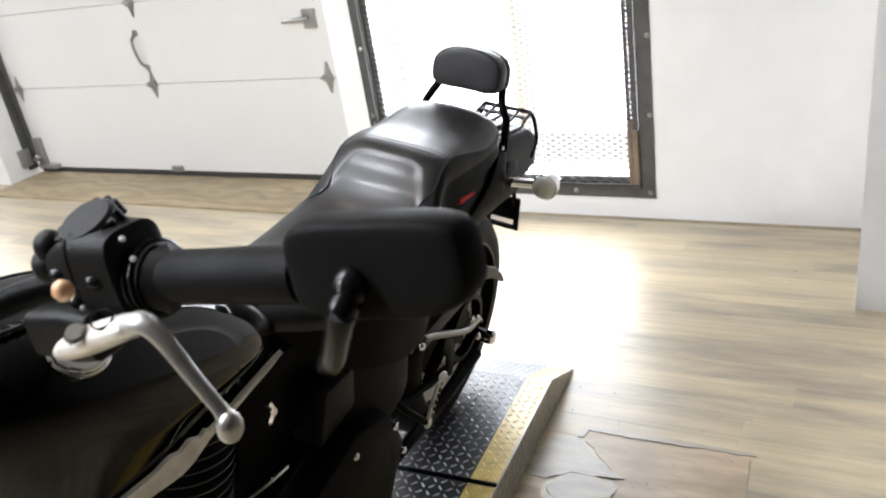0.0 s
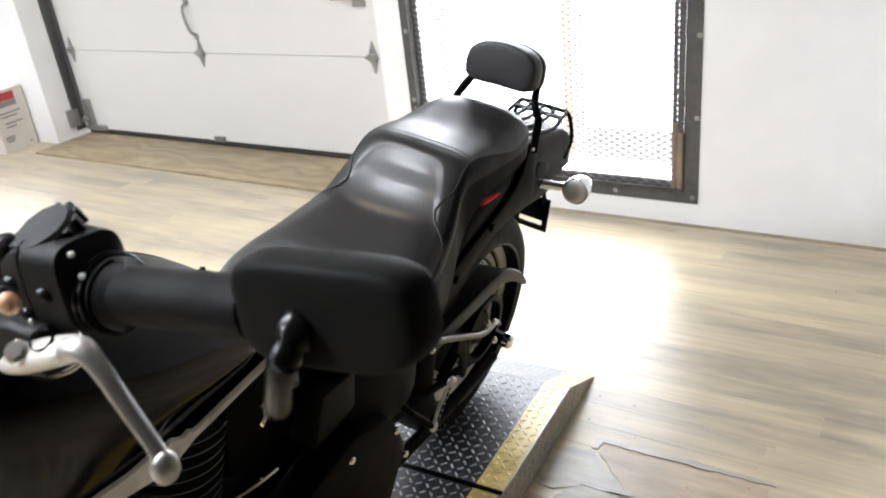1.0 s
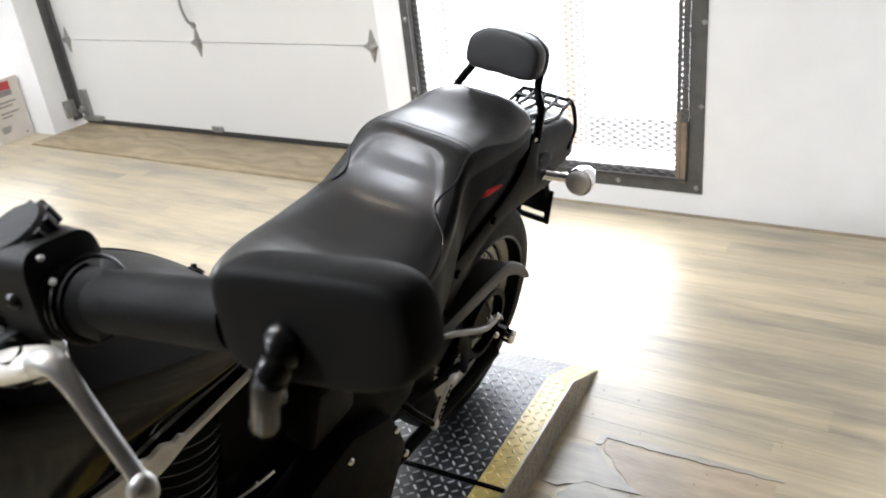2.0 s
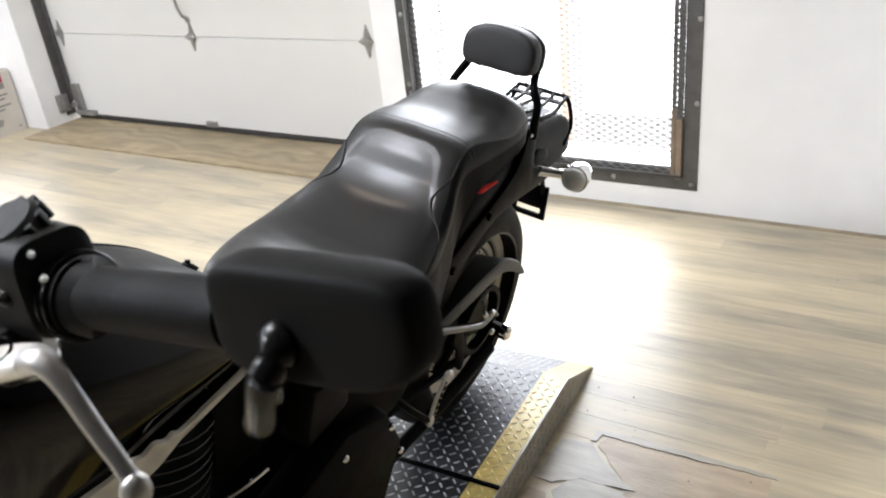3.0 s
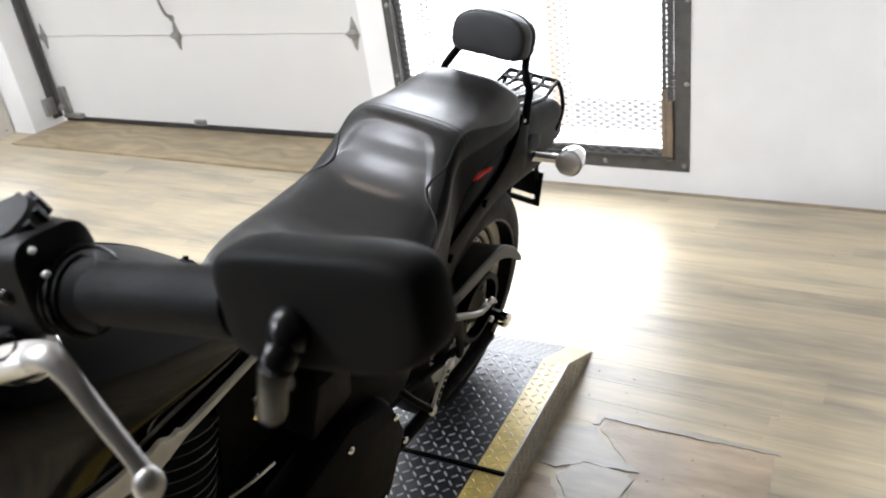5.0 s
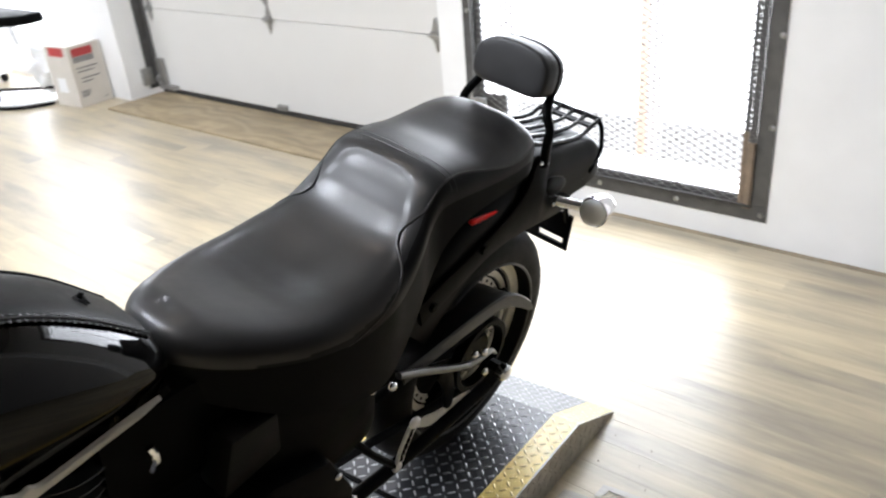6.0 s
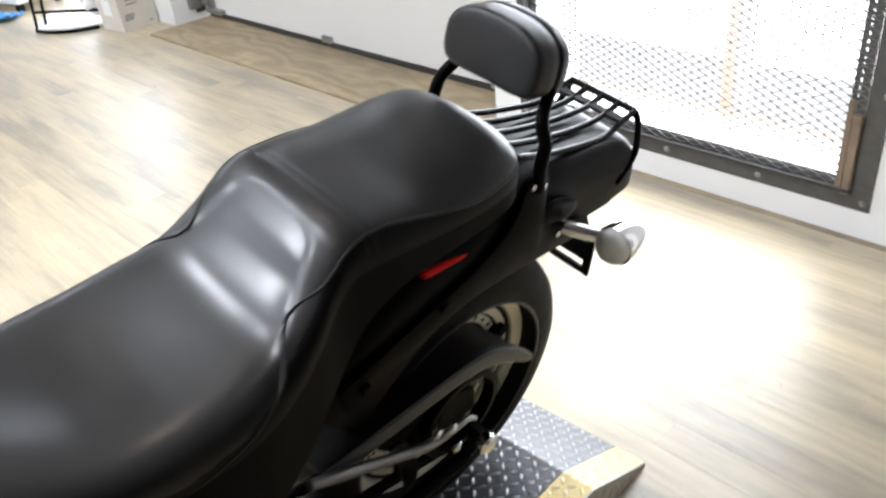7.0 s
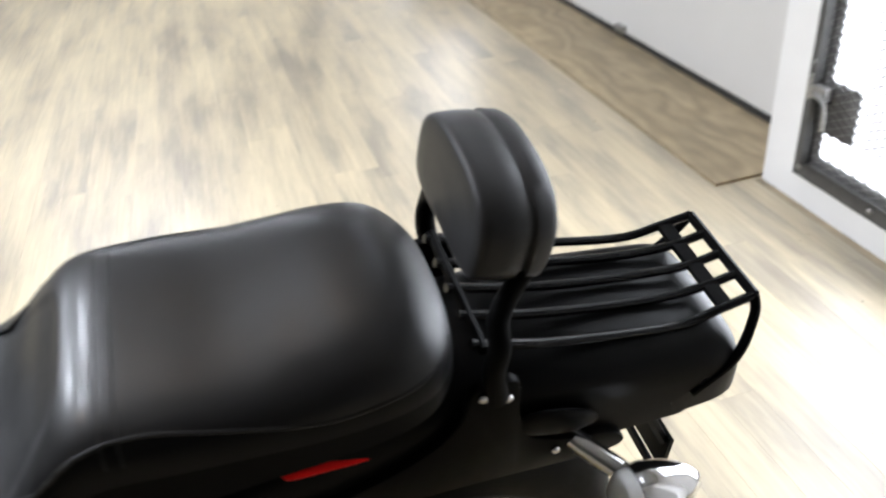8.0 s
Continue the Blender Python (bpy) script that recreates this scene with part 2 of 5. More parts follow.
# ---- mesh helpers ----
def put(name, bm, mat, parent=None, label="", smooth=False):
    me = bpy.data.meshes.new(name)
    bmesh.ops.recalc_face_normals(bm, faces=bm.faces)
    bm.to_mesh(me)
    bm.free()
    me.materials.append(mat)
    if smooth:
        me.polygons.foreach_set("use_smooth", [True] * len(me.polygons))
        me.set_sharp_from_angle(angle=radians(40))
    ob = new(name, me)
    if parent is not None:
        ob.parent = parent
    if label:
        ob["label"] = label
    return ob


def part(name, bm, mat, parent, label="", smooth=True):
    return put(name, bm, mat, parent, label, smooth)


def empty(name, m=None):
    ob = new(name)
    ob.empty_display_size = 0.05
    if m is not None:
        ob.matrix_world = m
    return ob


def box(bm, x0, x1, y0, y1, z0, z1, bevel=0.0):
    b = bmesh.new()
    bmesh.ops.create_cube(b, size=1, matrix=Matrix.LocRotScale(((x0 + x1) / 2, (y0 + y1) / 2, (z0 + z1) / 2), None, (abs(x1 - x0), abs(y1 - y0), abs(z1 - z0))))
    if bevel:
        bmesh.ops.bevel(b, geom=b.edges[:], offset=bevel, segments=2, affect="EDGES", profile=0.6)
    me = bpy.data.meshes.new("tmp")
    b.to_mesh(me)
    b.free()
    bm.from_mesh(me)
    bpy.data.meshes.remove(me)
    return bm


def boxes(*rows, bevel=0.0):
    bm = bmesh.new()
    for r in rows:
        box(bm, *r, bevel=bevel)
    return bm


def spline(points, steps=6):
    """Catmull-Rom through points of any length."""
    p = [np.array(q, float) for q in points]
    p = [2 * p[0] - p[1], *p, 2 * p[-1] - p[-2]]
    out = []
    for i in range(1, len(p) - 2):
        a, b, c, d = p[i - 1 : i + 3]
        for k in range(steps):
            t = k / steps
            out.append(0.5 * (2 * b + (c - a) * t + (2 * a - 5 * b + 4 * c - d) * t * t + (3 * b - a - 3 * c + d) * t**3))
    return [*out, p[-2]]


def loft(bm, rings, cap=True, closed=True):
    rows = [[bm.verts.new(tuple(q)) for q in r] for r in rings]
    n = len(rows[0])
    for a, b in zip(rows, rows[1:]):
        for i in range(n if closed else n - 1):
            j = (i + 1) % n
            bm.faces.new((a[i], a[j], b[j], b[i]))
    if cap:
        bm.faces.new(rows[0][::-1])
        bm.faces.new(rows[-1])
    return bm


def tube(bm, points, radius, sides=10, steps=5, smooth=True, flat=1.0):
    """A round bar along points; radius may be a list with one value a point. flat squeezes it along its binormal."""
    rad = radius if isinstance(radius, (list, tuple)) else [radius] * len(points)
    rows = [(*p, r) for p, r in zip(points, rad)]
    rows = spline(rows, steps) if smooth and len(rows) > 2 else [np.array(r, float) for r in rows]
    ps = [Vector(r[:3]) for r in rows]
    up = Vector((0.03, 0.02, 1))
    rings = []
    for i, p in enumerate(ps):
        d = (ps[min(i + 1, len(ps) - 1)] - ps[max(i - 1, 0)]).normalized()
        if abs(d.dot(up.normalized())) > 0.95:
            up = Vector((1, 0.02, 0.1))
        s = d.cross(up).normalized()
        u = s.cross(d).normalized()
        rings.append([p + (s * math.cos(a) + u * math.sin(a) * flat) * rows[i][3] for a in (2 * math.pi * k / sides for k in range(sides))])
    return loft(bm, rings)


def disc(bm, centre, axis, radius, depth, sides=24, bevel=0.0, inner=0.0):
    """A round plate or ring; centre is its middle."""
    c, w = Vector(centre), Vector(axis).normalized()
    a = w.orthogonal().normalized()
    b = w.cross(a)
    ring = lambda r, h: [c + w * h + (a * math.cos(2 * math.pi * k / sides) + b * math.sin(2 * math.pi * k / sides)) * r for k in range(sides)]
    h = depth / 2
    prof = [(radius, -h + bevel), (radius, h - bevel)]
    if bevel:
        prof = [(radius - bevel, -h), *prof, (radius - bevel, h)]
    if inner:
        loop = [ring(r, z) for r, z in [*prof, (inner, h), (inner, -h)]]
        return loft(bm, [*loop, loop[0]], cap=False)
    return loft(bm, [ring(r, z) for r, z in prof])


def turned(bm, centre, axis, profile, sides=40):
    """A closed profile of (radius, along) turned about an axis."""
    c, w = Vector(centre), Vector(axis).normalized()
    a = w.orthogonal().normalized()
    b = w.cross(a)
    rings = [[c + w * z + (a * math.cos(2 * math.pi * k / sides) + b * math.sin(2 * math.pi * k / sides)) * r for k in range(sides)] for r, z in profile]
    return loft(bm, [*rings, rings[0]], cap=False)


def prism(bm, outline, axis, lo, hi, bevel=0.0):
    """An outline in two coordinates pushed along the third ('x', 'y' or 'z')."""
    k = "xyz".index(axis)
    place = lambda p, v: [*p[:k], v, *p[k:]]
    b = bmesh.new()
    loft(b, [[place(p, lo) for p in outline], [place(p, hi) for p in outline]])
    if bevel:
        bmesh.ops.recalc_face_normals(b, faces=b.faces)
        sharp = [e for e in b.edges if len(e.link_faces) == 2 and e.calc_face_angle(0) > 0.6]
        bmesh.ops.bevel(b, geom=sharp, offset=bevel, segments=2, affect="EDGES", profile=0.6)
    me = bpy.data.meshes.new("tmp")
    b.to_mesh(me)
    b.free()
    bm.from_mesh(me)
    bpy.data.meshes.remove(me)
    return bm


def ball(bm, centre, radii, u=20, v=14):
    bmesh.ops.create_uvsphere(bm, u_segments=u, v_segments=v, radius=1, matrix=Matrix.LocRotScale(centre, None, radii))
    return bm


def structure(ob, label, category="structure"):
    return tagged(ob, label, category, kind="structure")


# ---- the room ----
YW, YD = 3.234, 3.508          # faces of the window wall and of the overhead door
XR, XP, XL = 0.127, -2.17, -5.06   # right wall, pier beside the window, pier beside the door
H = 2.9
WX0, WX1, WZ0, WZ1 = -1.965, -0.71, 0.15, 2.3

structure(put("wall_north", boxes((XP, WX0, YW, YW + 0.3, 0, H), (WX1, XR + 0.6, YW, YW + 0.3, 0, H), (WX0, WX1, YW, YW + 0.3, 0, WZ0), (WX0, WX1, YW, YW + 0.3, WZ1, H)), WALL), "smooth white painted wall around the barred window", "wall")
structure(put("wall_east", boxes((XR, XR + 0.6, 2.6, YW, 0, H), (XR + 0.6, 8.0, 2.6, 2.9, 0, H)), WALL), "white painted wall return beside the window wall", "wall")
structure(put("wall_pier", boxes((-5.42, XL, YW + 0.03, YD + 0.35, 0, H)), WALL), "white painted pier between overhead door and shopfront", "wall")
structure(put("wall_lintel", boxes((XL, XP, YW, YD + 0.35, 2.35, H)), WALL), "white painted lintel above the overhead door", "wall")
structure(put("wall_shopfront", boxes((-7.6, -5.42, YW + 0.1, YW + 0.3, 2.4, H), (-12.0, -7.6, YW + 0.1, YW + 0.3, 0, H), (-7.6, -5.42, YW + 0.1, YW + 0.3, 0, 0.06)), WALL), "white painted wall around the glazed shopfront", "wall")
# added unseen walls and ceiling; their grey keeps the black parts dark
structure(put("wall_west", boxes((-12.4, -12.0, -9.2, YW + 0.3, 0, H)), GREYWALL), "unseen end wall, dark grey to cut reflections", "wall")
structure(put("wall_south", boxes((-12.0, 8.0, -9.5, -9.2, 0, H)), GREYWALL), "unseen rear wall, dark grey to cut reflections", "wall")
structure(put("wall_far_east", boxes((8.0, 8.3, -9.2, 2.9, 0, H)), GREYWALL), "unseen side wall, dark grey to cut reflections", "wall")
structure(put("ceiling", boxes((-12.4, 8.3, -9.5, YD + 0.4, H, H + 0.15)), CEIL), "unseen ceiling, grey to hold down reflections", "ceiling")
structure(put("ground", boxes((-60, 60, -60, 90, -0.3, -0.12)), OUTDOOR), "pale concrete ground outside the building", "ground")
floor = structure(put("floor", boxes((-12.4, 8.3, -9.5, YD + 0.4, -0.12, -0.0045)), SUBFLOOR), "worn vinyl plank floor with torn patches", "floor")

# overhead door
door = structure(empty("door_1"), "closed white sectional overhead door with zinc hinges", "door")
SEAMS = [0.045, 0.60, 1.08, 1.56, 2.04, 2.5]
for a, b in zip(SEAMS, SEAMS[1:]):
    part("door_panel", boxes((-5.03, -2.2, YD, YD + 0.045, a + 0.0015, b - 0.0015), bevel=0.003), DOOR, door, smooth=False)
part("bottom_seal", boxes((-5.03, -2.2, YD - 0.004, YD + 0.04, 0.014, 0.044), bevel=0.006), SEAL, door, "black rubber seal along the door's foot")


def hinge(x, z):
    bm = bmesh.new()
    prism(bm, [(x - 0.03, z), (x - 0.004, z + 0.085), (x + 0.004, z + 0.085), (x + 0.03, z), (x + 0.004, z - 0.085), (x - 0.004, z - 0.085)], "y", YD - 0.004, YD + 0.001, 0.001)
    box(bm, x - 0.028, x + 0.028, YD - 0.02, YD - 0.003, z - 0.018, z + 0.018, bevel=0.004)
    tube(bm, [(x - 0.042, YD - 0.016, z), (x + 0.042, YD - 0.016, z)], 0.007, 8)
    for dz in (-0.055, 0.055):
        disc(bm, (x, YD - 0.006, z + dz), (0, 1, 0), 0.007, 0.006, 6)
    part("hinge", bm, ZINC, door)


for z in (0.60, 1.08):
    for x in (-4.965, -3.704, -2.417):
        hinge(x, z)
bm = bmesh.new()
tube(bm, [(-3.735, YD, 0.90), (-3.74, YD - 0.035, 0.87), (-3.735, YD - 0.04, 0.80), (-3.72, YD - 0.03, 0.73), (-3.71, YD, 0.71)], 0.0085, 8)
disc(bm, (-3.735, YD - 0.003, 0.905), (0, 1, 0), 0.02, 0.006, 12)
disc(bm, (-3.71, YD - 0.003, 0.70), (0, 1, 0), 0.02, 0.006, 12)
part("pull_handle", bm, ZINC, door, "curved zinc pull handle")
bm = boxes((-2.5, -2.42, YD - 0.012, YD, 0.86, 0.96), bevel=0.003)
tube(bm, [(-2.46, YD - 0.02, 0.915), (-2.62, YD - 0.03, 0.905)], [0.012, 0.009], 8)
part("slide_lock", bm, ZINC, door, "zinc slide lock")
bm = boxes((-3.745, -3.66, YD - 0.022, YD, 0.045, 0.08), bevel=0.003)
for dx in (-0.025, 0, 0.025):
    box(bm, -3.7 + dx - 0.008, -3.7 + dx + 0.008, YD - 0.026, YD - 0.02, 0.058, 0.075)
part("foot_bracket", bm, ZINC, door, "small zinc lift bracket")
bm = boxes((-5.0, -4.93, YD - 0.03, YD, 0.06, 0.26), (-5.0, -4.82, YD - 0.04, YD, 0.045, 0.075), bevel=0.003)
disc(bm, (-4.985, YD - 0.045, 0.12), (0, 1, 0), 0.02, 0.03, 14)
part("corner_bracket", bm, ZINC, door, "zinc corner bracket with roller")
part("corner_bracket", boxes((-2.32, -2.25, YD - 0.03, YD, 0.06, 0.26), (-2.42, -2.25, YD - 0.04, YD, 0.045, 0.075), bevel=0.003), ZINC, door, "zinc corner bracket with roller")
part("track", boxes((-5.058, -5.045, YD - 0.08, YD - 0.012, 0.05, 2.3), (-5.058, -5.012, YD - 0.022, YD - 0.012, 0.14, 2.3)), STEEL, door, "grey steel roller track")
part("track_bracket", boxes((-5.058, -5.03, YD - 0.13, YD - 0.05, 0.08, 0.2), bevel=0.003), ZINC, door)

plywood = structure(put("plywood_sheet", boxes((-5.03, -2.185, 3.06, YD + 0.02, 0.0005, 0.013), bevel=0.002), PLY), "weathered plywood strip lying before the overhead door", "floor")

structure(put("floor_edge", boxes((-2.17, 0.126, 3.205, YW - 0.001, -0.002, 0.0015), bevel=0.0005), EDGE), "brown stained floor edge along the wall", "floor")

# barred window
window = structure(empty("window_1"), "tall window behind a bolted steel security screen", "window")
FX0, FX1, FZ0, FZ1 = -2.025, -0.655, 0.095, 2.38
FW = 0.062
part("window_frame", boxes((FX0, FX1, YW - 0.006, YW, FZ0, FZ0 + FW), bevel=0.0015), STEEL, window, smooth=False)
part("window_frame", boxes((FX0, FX0 + FW, YW - 0.006, YW, FZ0 + FW, FZ1), bevel=0.0015), STEEL, window, smooth=False)
part("window_frame", boxes((FX1 - FW, FX1, YW - 0.006, YW, FZ0 + FW, FZ1), bevel=0.0015), STEEL, window, smooth=False)
part("window_frame", boxes((FX0 + FW, FX1 - FW, YW - 0.006, YW, FZ1 - FW, FZ1), bevel=0.0015), STEEL, window, smooth=False)
IX0, IX1, IZ0 = FX0 + FW, FX1 - FW, FZ0 + FW
part("inner_angle", boxes((IX0 - 0.004, IX0 + 0.004, YW - 0.04, YW - 0.006, IZ0, 2.3), (IX0, IX0 + 0.008, YW - 0.03, YW - 0.024, IZ0, 2.3)), STEEL, window, smooth=False)
part("inner_angle", boxes((IX0, IX1, YW - 0.03, YW - 0.006, IZ0 - 0.004, IZ0 + 0.004), (IX0, IX1, YW - 0.03, YW - 0.024, IZ0, IZ0 + 0.008)), STEEL, window, smooth=False)
part("inner_bar", boxes((IX0, IX1, YW - 0.004, YW + 0.004, IZ0, IZ0 + 0.034), bevel=0.001), STEEL, window, smooth=False)
part("inner_bar", boxes((IX0, IX0 + 0.034, YW - 0.004, YW + 0.004, IZ0 + 0.034, 2.3), bevel=0.001), STEEL, window, smooth=False)
part("rusty_bar", boxes((IX1 - 0.045, IX1 - 0.027, YW - 0.02, YW + 0.004, IZ0, 0.44), (IX1 - 0.024, IX1 - 0.0005, YW - 0.026, YW + 0.0, IZ0 - 0.01, 0.40), bevel=0.002), RUST, window, "rust-brown flat bar", smooth=False)
# slotted strip: two rails with rungs between them, so that the slots are open
bm = boxes((IX1 - 0.045, IX1 - 0.0285, YW - 0.012, YW - 0.006, 0.44, 2.3), (IX1 - 0.0245, IX1, YW - 0.012, YW - 0.006, 0.40, 2.3))
for i in range(84):
    box(bm, IX1 - 0.0285, IX1 - 0.0245, YW - 0.012, YW - 0.006, 0.44 + i * 0.022, 0.44 + i * 0.022 + 0.008)
part("slotted_strip", bm, STEEL, window, "slotted steel strip", smooth=False)
# expanded metal: zigzag strands that touch at their knees
rows, cols, sz = 160, 25, 0.0134
sx = (IX1 - IX0) / cols
verts, faces = [], []
for r in range(rows):
    z0 = IZ0 + 0.004 + r * sz
    up = 1 if r % 2 else -1
    for c in range(cols * 2):
        xa, xb = IX0 + c * sx / 2, IX0 + (c + 1) * sx / 2
        s = up if c % 2 else -up
        ends = []
        for x, z, h, d in ((xa, z0 - s * sz * 0.46, 0.0021, s), ((xa + xb) / 2, z0, 0.0008, 0), (xb, z0 + s * sz * 0.46, 0.0021, -s)):
            y = YW - 0.014 + 0.0018 * d
            k = len(verts)
            verts += [(x, y - 0.001, z - h), (x, y - 0.001, z + h), (x, y + 0.0015, z + h), (x, y + 0.0015, z - h)]
            ends.append(k)
        for k, q in zip(ends, ends[1:]):
            faces += [(k + i, q + i, q + (i + 1) % 4, k + (i + 1) % 4) for i in range(4)]
me = bpy.data.meshes.new("mesh_screen")
me.from_pydata(verts, [], faces)
me.materials.append(MESH)
screen = new("mesh_screen", me)
screen.parent = window
screen["label"] = "expanded steel mesh screen"
for x, z in [(-0.677, 0.122), (-1.007, 0.122), (-1.346, 0.124), (-1.687, 0.125), (-2.0, 0.127), (-0.667, 0.462), (-0.665, 0.785), (-0.664, 1.1), (-2.0, 0.474), (-2.0, 0.795), (-2.0, 1.11)]:
    bm = bmesh.new()
    ball(bm, (x, YW - 0.006, z), (0.011, 0.007, 0.011), 12, 8)
    part("bolt", bm, ZINC, window)
bm = boxes((IX0 + 0.034, IX0 + 0.155, YW - 0.004, YW + 0.004, 0.275, 0.44))
part("latch_guard", bm, STEEL, window, "dense mesh guard plate behind the latch", smooth=False)
bm = boxes((IX0 - 0.02, IX0 + 0.06, YW - 0.045, YW - 0.02, 0.385, 0.425), (IX0 - 0.02, IX0, YW - 0.04, YW, 0.37, 0.45), bevel=0.004)
tube(bm, [(IX0 + 0.02, YW - 0.05, 0.405), (IX0 + 0.075, YW - 0.055, 0.385), (IX0 + 0.085, YW - 0.055, 0.31)], 0.007, 8)
part("latch", bm, ZINC, window, "zinc slide latch")

# outside: a glowing white board stands in for the overexposed daylight, a post before it
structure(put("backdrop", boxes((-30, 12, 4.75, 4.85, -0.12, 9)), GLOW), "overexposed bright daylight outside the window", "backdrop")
post = tagged(empty("post"), "pale post with an orange edge standing outside", "post")
part("orange_face", boxes((-1.61, -1.56, 4.08, 4.13, -0.12, 2.2), bevel=0.004), ORANGE, post, "orange painted face", smooth=False)
part("pale_face", boxes((-1.56, -1.50, 4.085, 4.13, -0.12, 2.2), bevel=0.004), WALL, post, smooth=False)
# white housings added above the unseen ceiling lamps
for lx, ly, watts, sx, sy in CEILING_LIGHTS:
    fix = tagged(empty("ceiling_light", Matrix.Translation((lx, ly, 0))), "white ceiling light housing, added out of view", "light", "ceiling lights")
    part("housing", boxes((-sx / 2 - 0.04, sx / 2 + 0.04, -sy / 2 - 0.04, sy / 2 + 0.04, 2.82, 2.9), bevel=0.006), WHITE, fix, smooth=False)

# ---- lift ----
lift = tagged(empty("motorcycle_lift", Matrix.Translation((-0.871, 1.4, 0)) @ Matrix.Rotation(radians(2.6), 4, "Z")), "low motorcycle lift of black and yellow tread plate", "lift")
LX0, LX1, LZ, LT = -0.252, 0.252, 0.1, 0.0   # across, about the lift's middle
SY = -0.008     # seam to the rear plate
Y_BEND, Y_TIP = 0.44, 0.64
STR = 0.072


def deck_height(y):
    return LZ if y <= Y_BEND else LZ + (0.008 - LZ) * (y - Y_BEND) / (Y_TIP - Y_BEND)


def slab(x0, x1, ys, drop=0.006):
    bm = bmesh.new()
    rings = [[(x0, y, deck_height(y) - drop), (x1, y, deck_height(y) - drop), (x1, y, deck_height(y)), (x0, y, deck_height(y))] for y in ys]
    return loft(bm, rings)


def treads(x0, x1, y0, y1, pitch=0.0228):
    """Raised lozenges, turned by quarter turns in a chequer."""
    verts, faces = [], []
    nx, ny = int((x1 - x0) / pitch), int((y1 - y0) / pitch)
    for i in range(nx):
        for j in range(ny):
            cx, cy = x0 + (i + 0.5) * (x1 - x0) / nx, y0 + (j + 0.5) * (y1 - y0) / ny
            a = radians(45 if (i + j) % 2 else -45) + random.uniform(-0.05, 0.05)
            slope = (deck_height(cy + 0.005) - deck_height(cy - 0.005)) / 0.01
            k = len(verts)
            for u, w, h in ((-1, 0, 0), (-0.5, -1, 0), (0.5, -1, 0), (1, 0, 0), (0.5, 1, 0), (-0.5, 1, 0), (-0.6, 0, 1), (0.6, 0, 1)):
                dx, dy = u * 0.0108, w * 0.0029
                px, py = cx + dx * math.cos(a) - dy * math.sin(a), cy + dx * math.sin(a) + dy * math.cos(a)
                verts.append((px, py, deck_height(cy) + slope * (py - cy) + h * 0.0025 - 0.0002))
            faces += [(k, k + 1, k + 6), (k + 1, k + 2, k + 7, k + 6), (k + 2, k + 3, k + 7), (k + 3, k + 4, k + 7), (k + 4, k + 5, k + 6, k + 7), (k + 5, k, k + 6)]
    me = bpy.data.meshes.new("treads")
    me.from_pydata(verts, [], faces)
    me.polygons.foreach_set("use_smooth", [True] * len(me.polygons))
    return me


YS = [SY, 0.2, Y_BEND - 0.01, Y_BEND, Y_BEND + 0.012, 0.54, Y_TIP]
for nm, xa, xb, mt, lab in (("deck_plate", LX0 + STR, LX1 - STR, DECK, "black painted tread plate"), ("edge_plate", LX1 - STR, LX1, YELLOW, "worn yellow tread plate strip"), ("edge_plate", LX0, LX0 + STR, YELLOW, "worn yellow tread plate strip")):
    for ya, ys in ((SY, YS), (-1.6, [-1.6, -0.8, SY - 0.014])):
        p = part(nm, slab(xa, xb, ys), mt, lift, lab, smooth=False)
        me = treads(xa, xb, max(ys[0], -0.45), ys[-1])
        # paler tread colour holds the sheen as well as the wear
        me.materials.append(TREAD if mt is DECK else WORN_SHEEN)
        q = new("tread_pattern", me)
        q.parent = p
        tagged(q, kind="stuff")
for x in (LX1, LX0):
    bm = bmesh.new()
    o = 0.004 if x > 0 else -0.004
    prism(bm, [(-1.6, 0.0), (Y_TIP, 0.0), (Y_TIP, 0.006), (Y_BEND, LZ), (-1.6, LZ)], "x", x, x + o)
    skirt = part("side_skirt", bm, SIDE, lift, "bare grey steel tread plate side", smooth=False)
    verts, faces = [], []
    for i in range(44):
        for j in range(4):
            cy, cz = -0.5 + (i + 0.5) * 0.026, (j + 0.5) * 0.024
            if cz + 0.008 > deck_height(cy + 0.012):
                continue
            a = radians(45 if (i + j) % 2 else -45)
            k = len(verts)
            for u, w, h in ((-1, 0, 0), (-0.5, -1, 0), (0.5, -1, 0), (1, 0, 0), (0.5, 1, 0), (-0.5, 1, 0), (-0.6, 0, 1), (0.6, 0, 1)):
                dy, dz = u * 0.0102, w * 0.0036
                verts.append((x + o * (1 + 0.5 * h), cy + dy * math.cos(a) - dz * math.sin(a), cz + dy * math.sin(a) + dz * math.cos(a)))
            faces += [(k, k + 1, k + 6), (k + 1, k + 2, k + 7, k + 6), (k + 2, k + 3, k + 7), (k + 3, k + 4, k + 7), (k + 4, k + 5, k + 6, k + 7), (k + 5, k, k + 6)]
    me = bpy.data.meshes.new("side_treads")
    me.from_pydata(verts, [], faces)
    me.materials.append(SIDE)
    q = new("tread_pattern", me)
    q.parent = skirt
    tagged(q, kind="stuff")
part("seam_angle", boxes((LX0, LX1 + 0.002, SY - 0.012, SY - 0.002, 0.03, LZ + 0.004), bevel=0.001), SATIN, lift, "black steel angle across the seam", smooth=False)

# ---- motorcycle ----
# Built upright about its own middle line, then leaned on its stand. x is its left, y runs to its tail.
BIKE = Matrix.Translation((-0.91, 0, 0.103)) @ Matrix.Rotation(radians(12.5), 4, "Y")
bike = tagged(empty("motorcycle", BIKE), "black cruiser motorcycle leaning on the lift, leather two-up seat", "motorcycle")


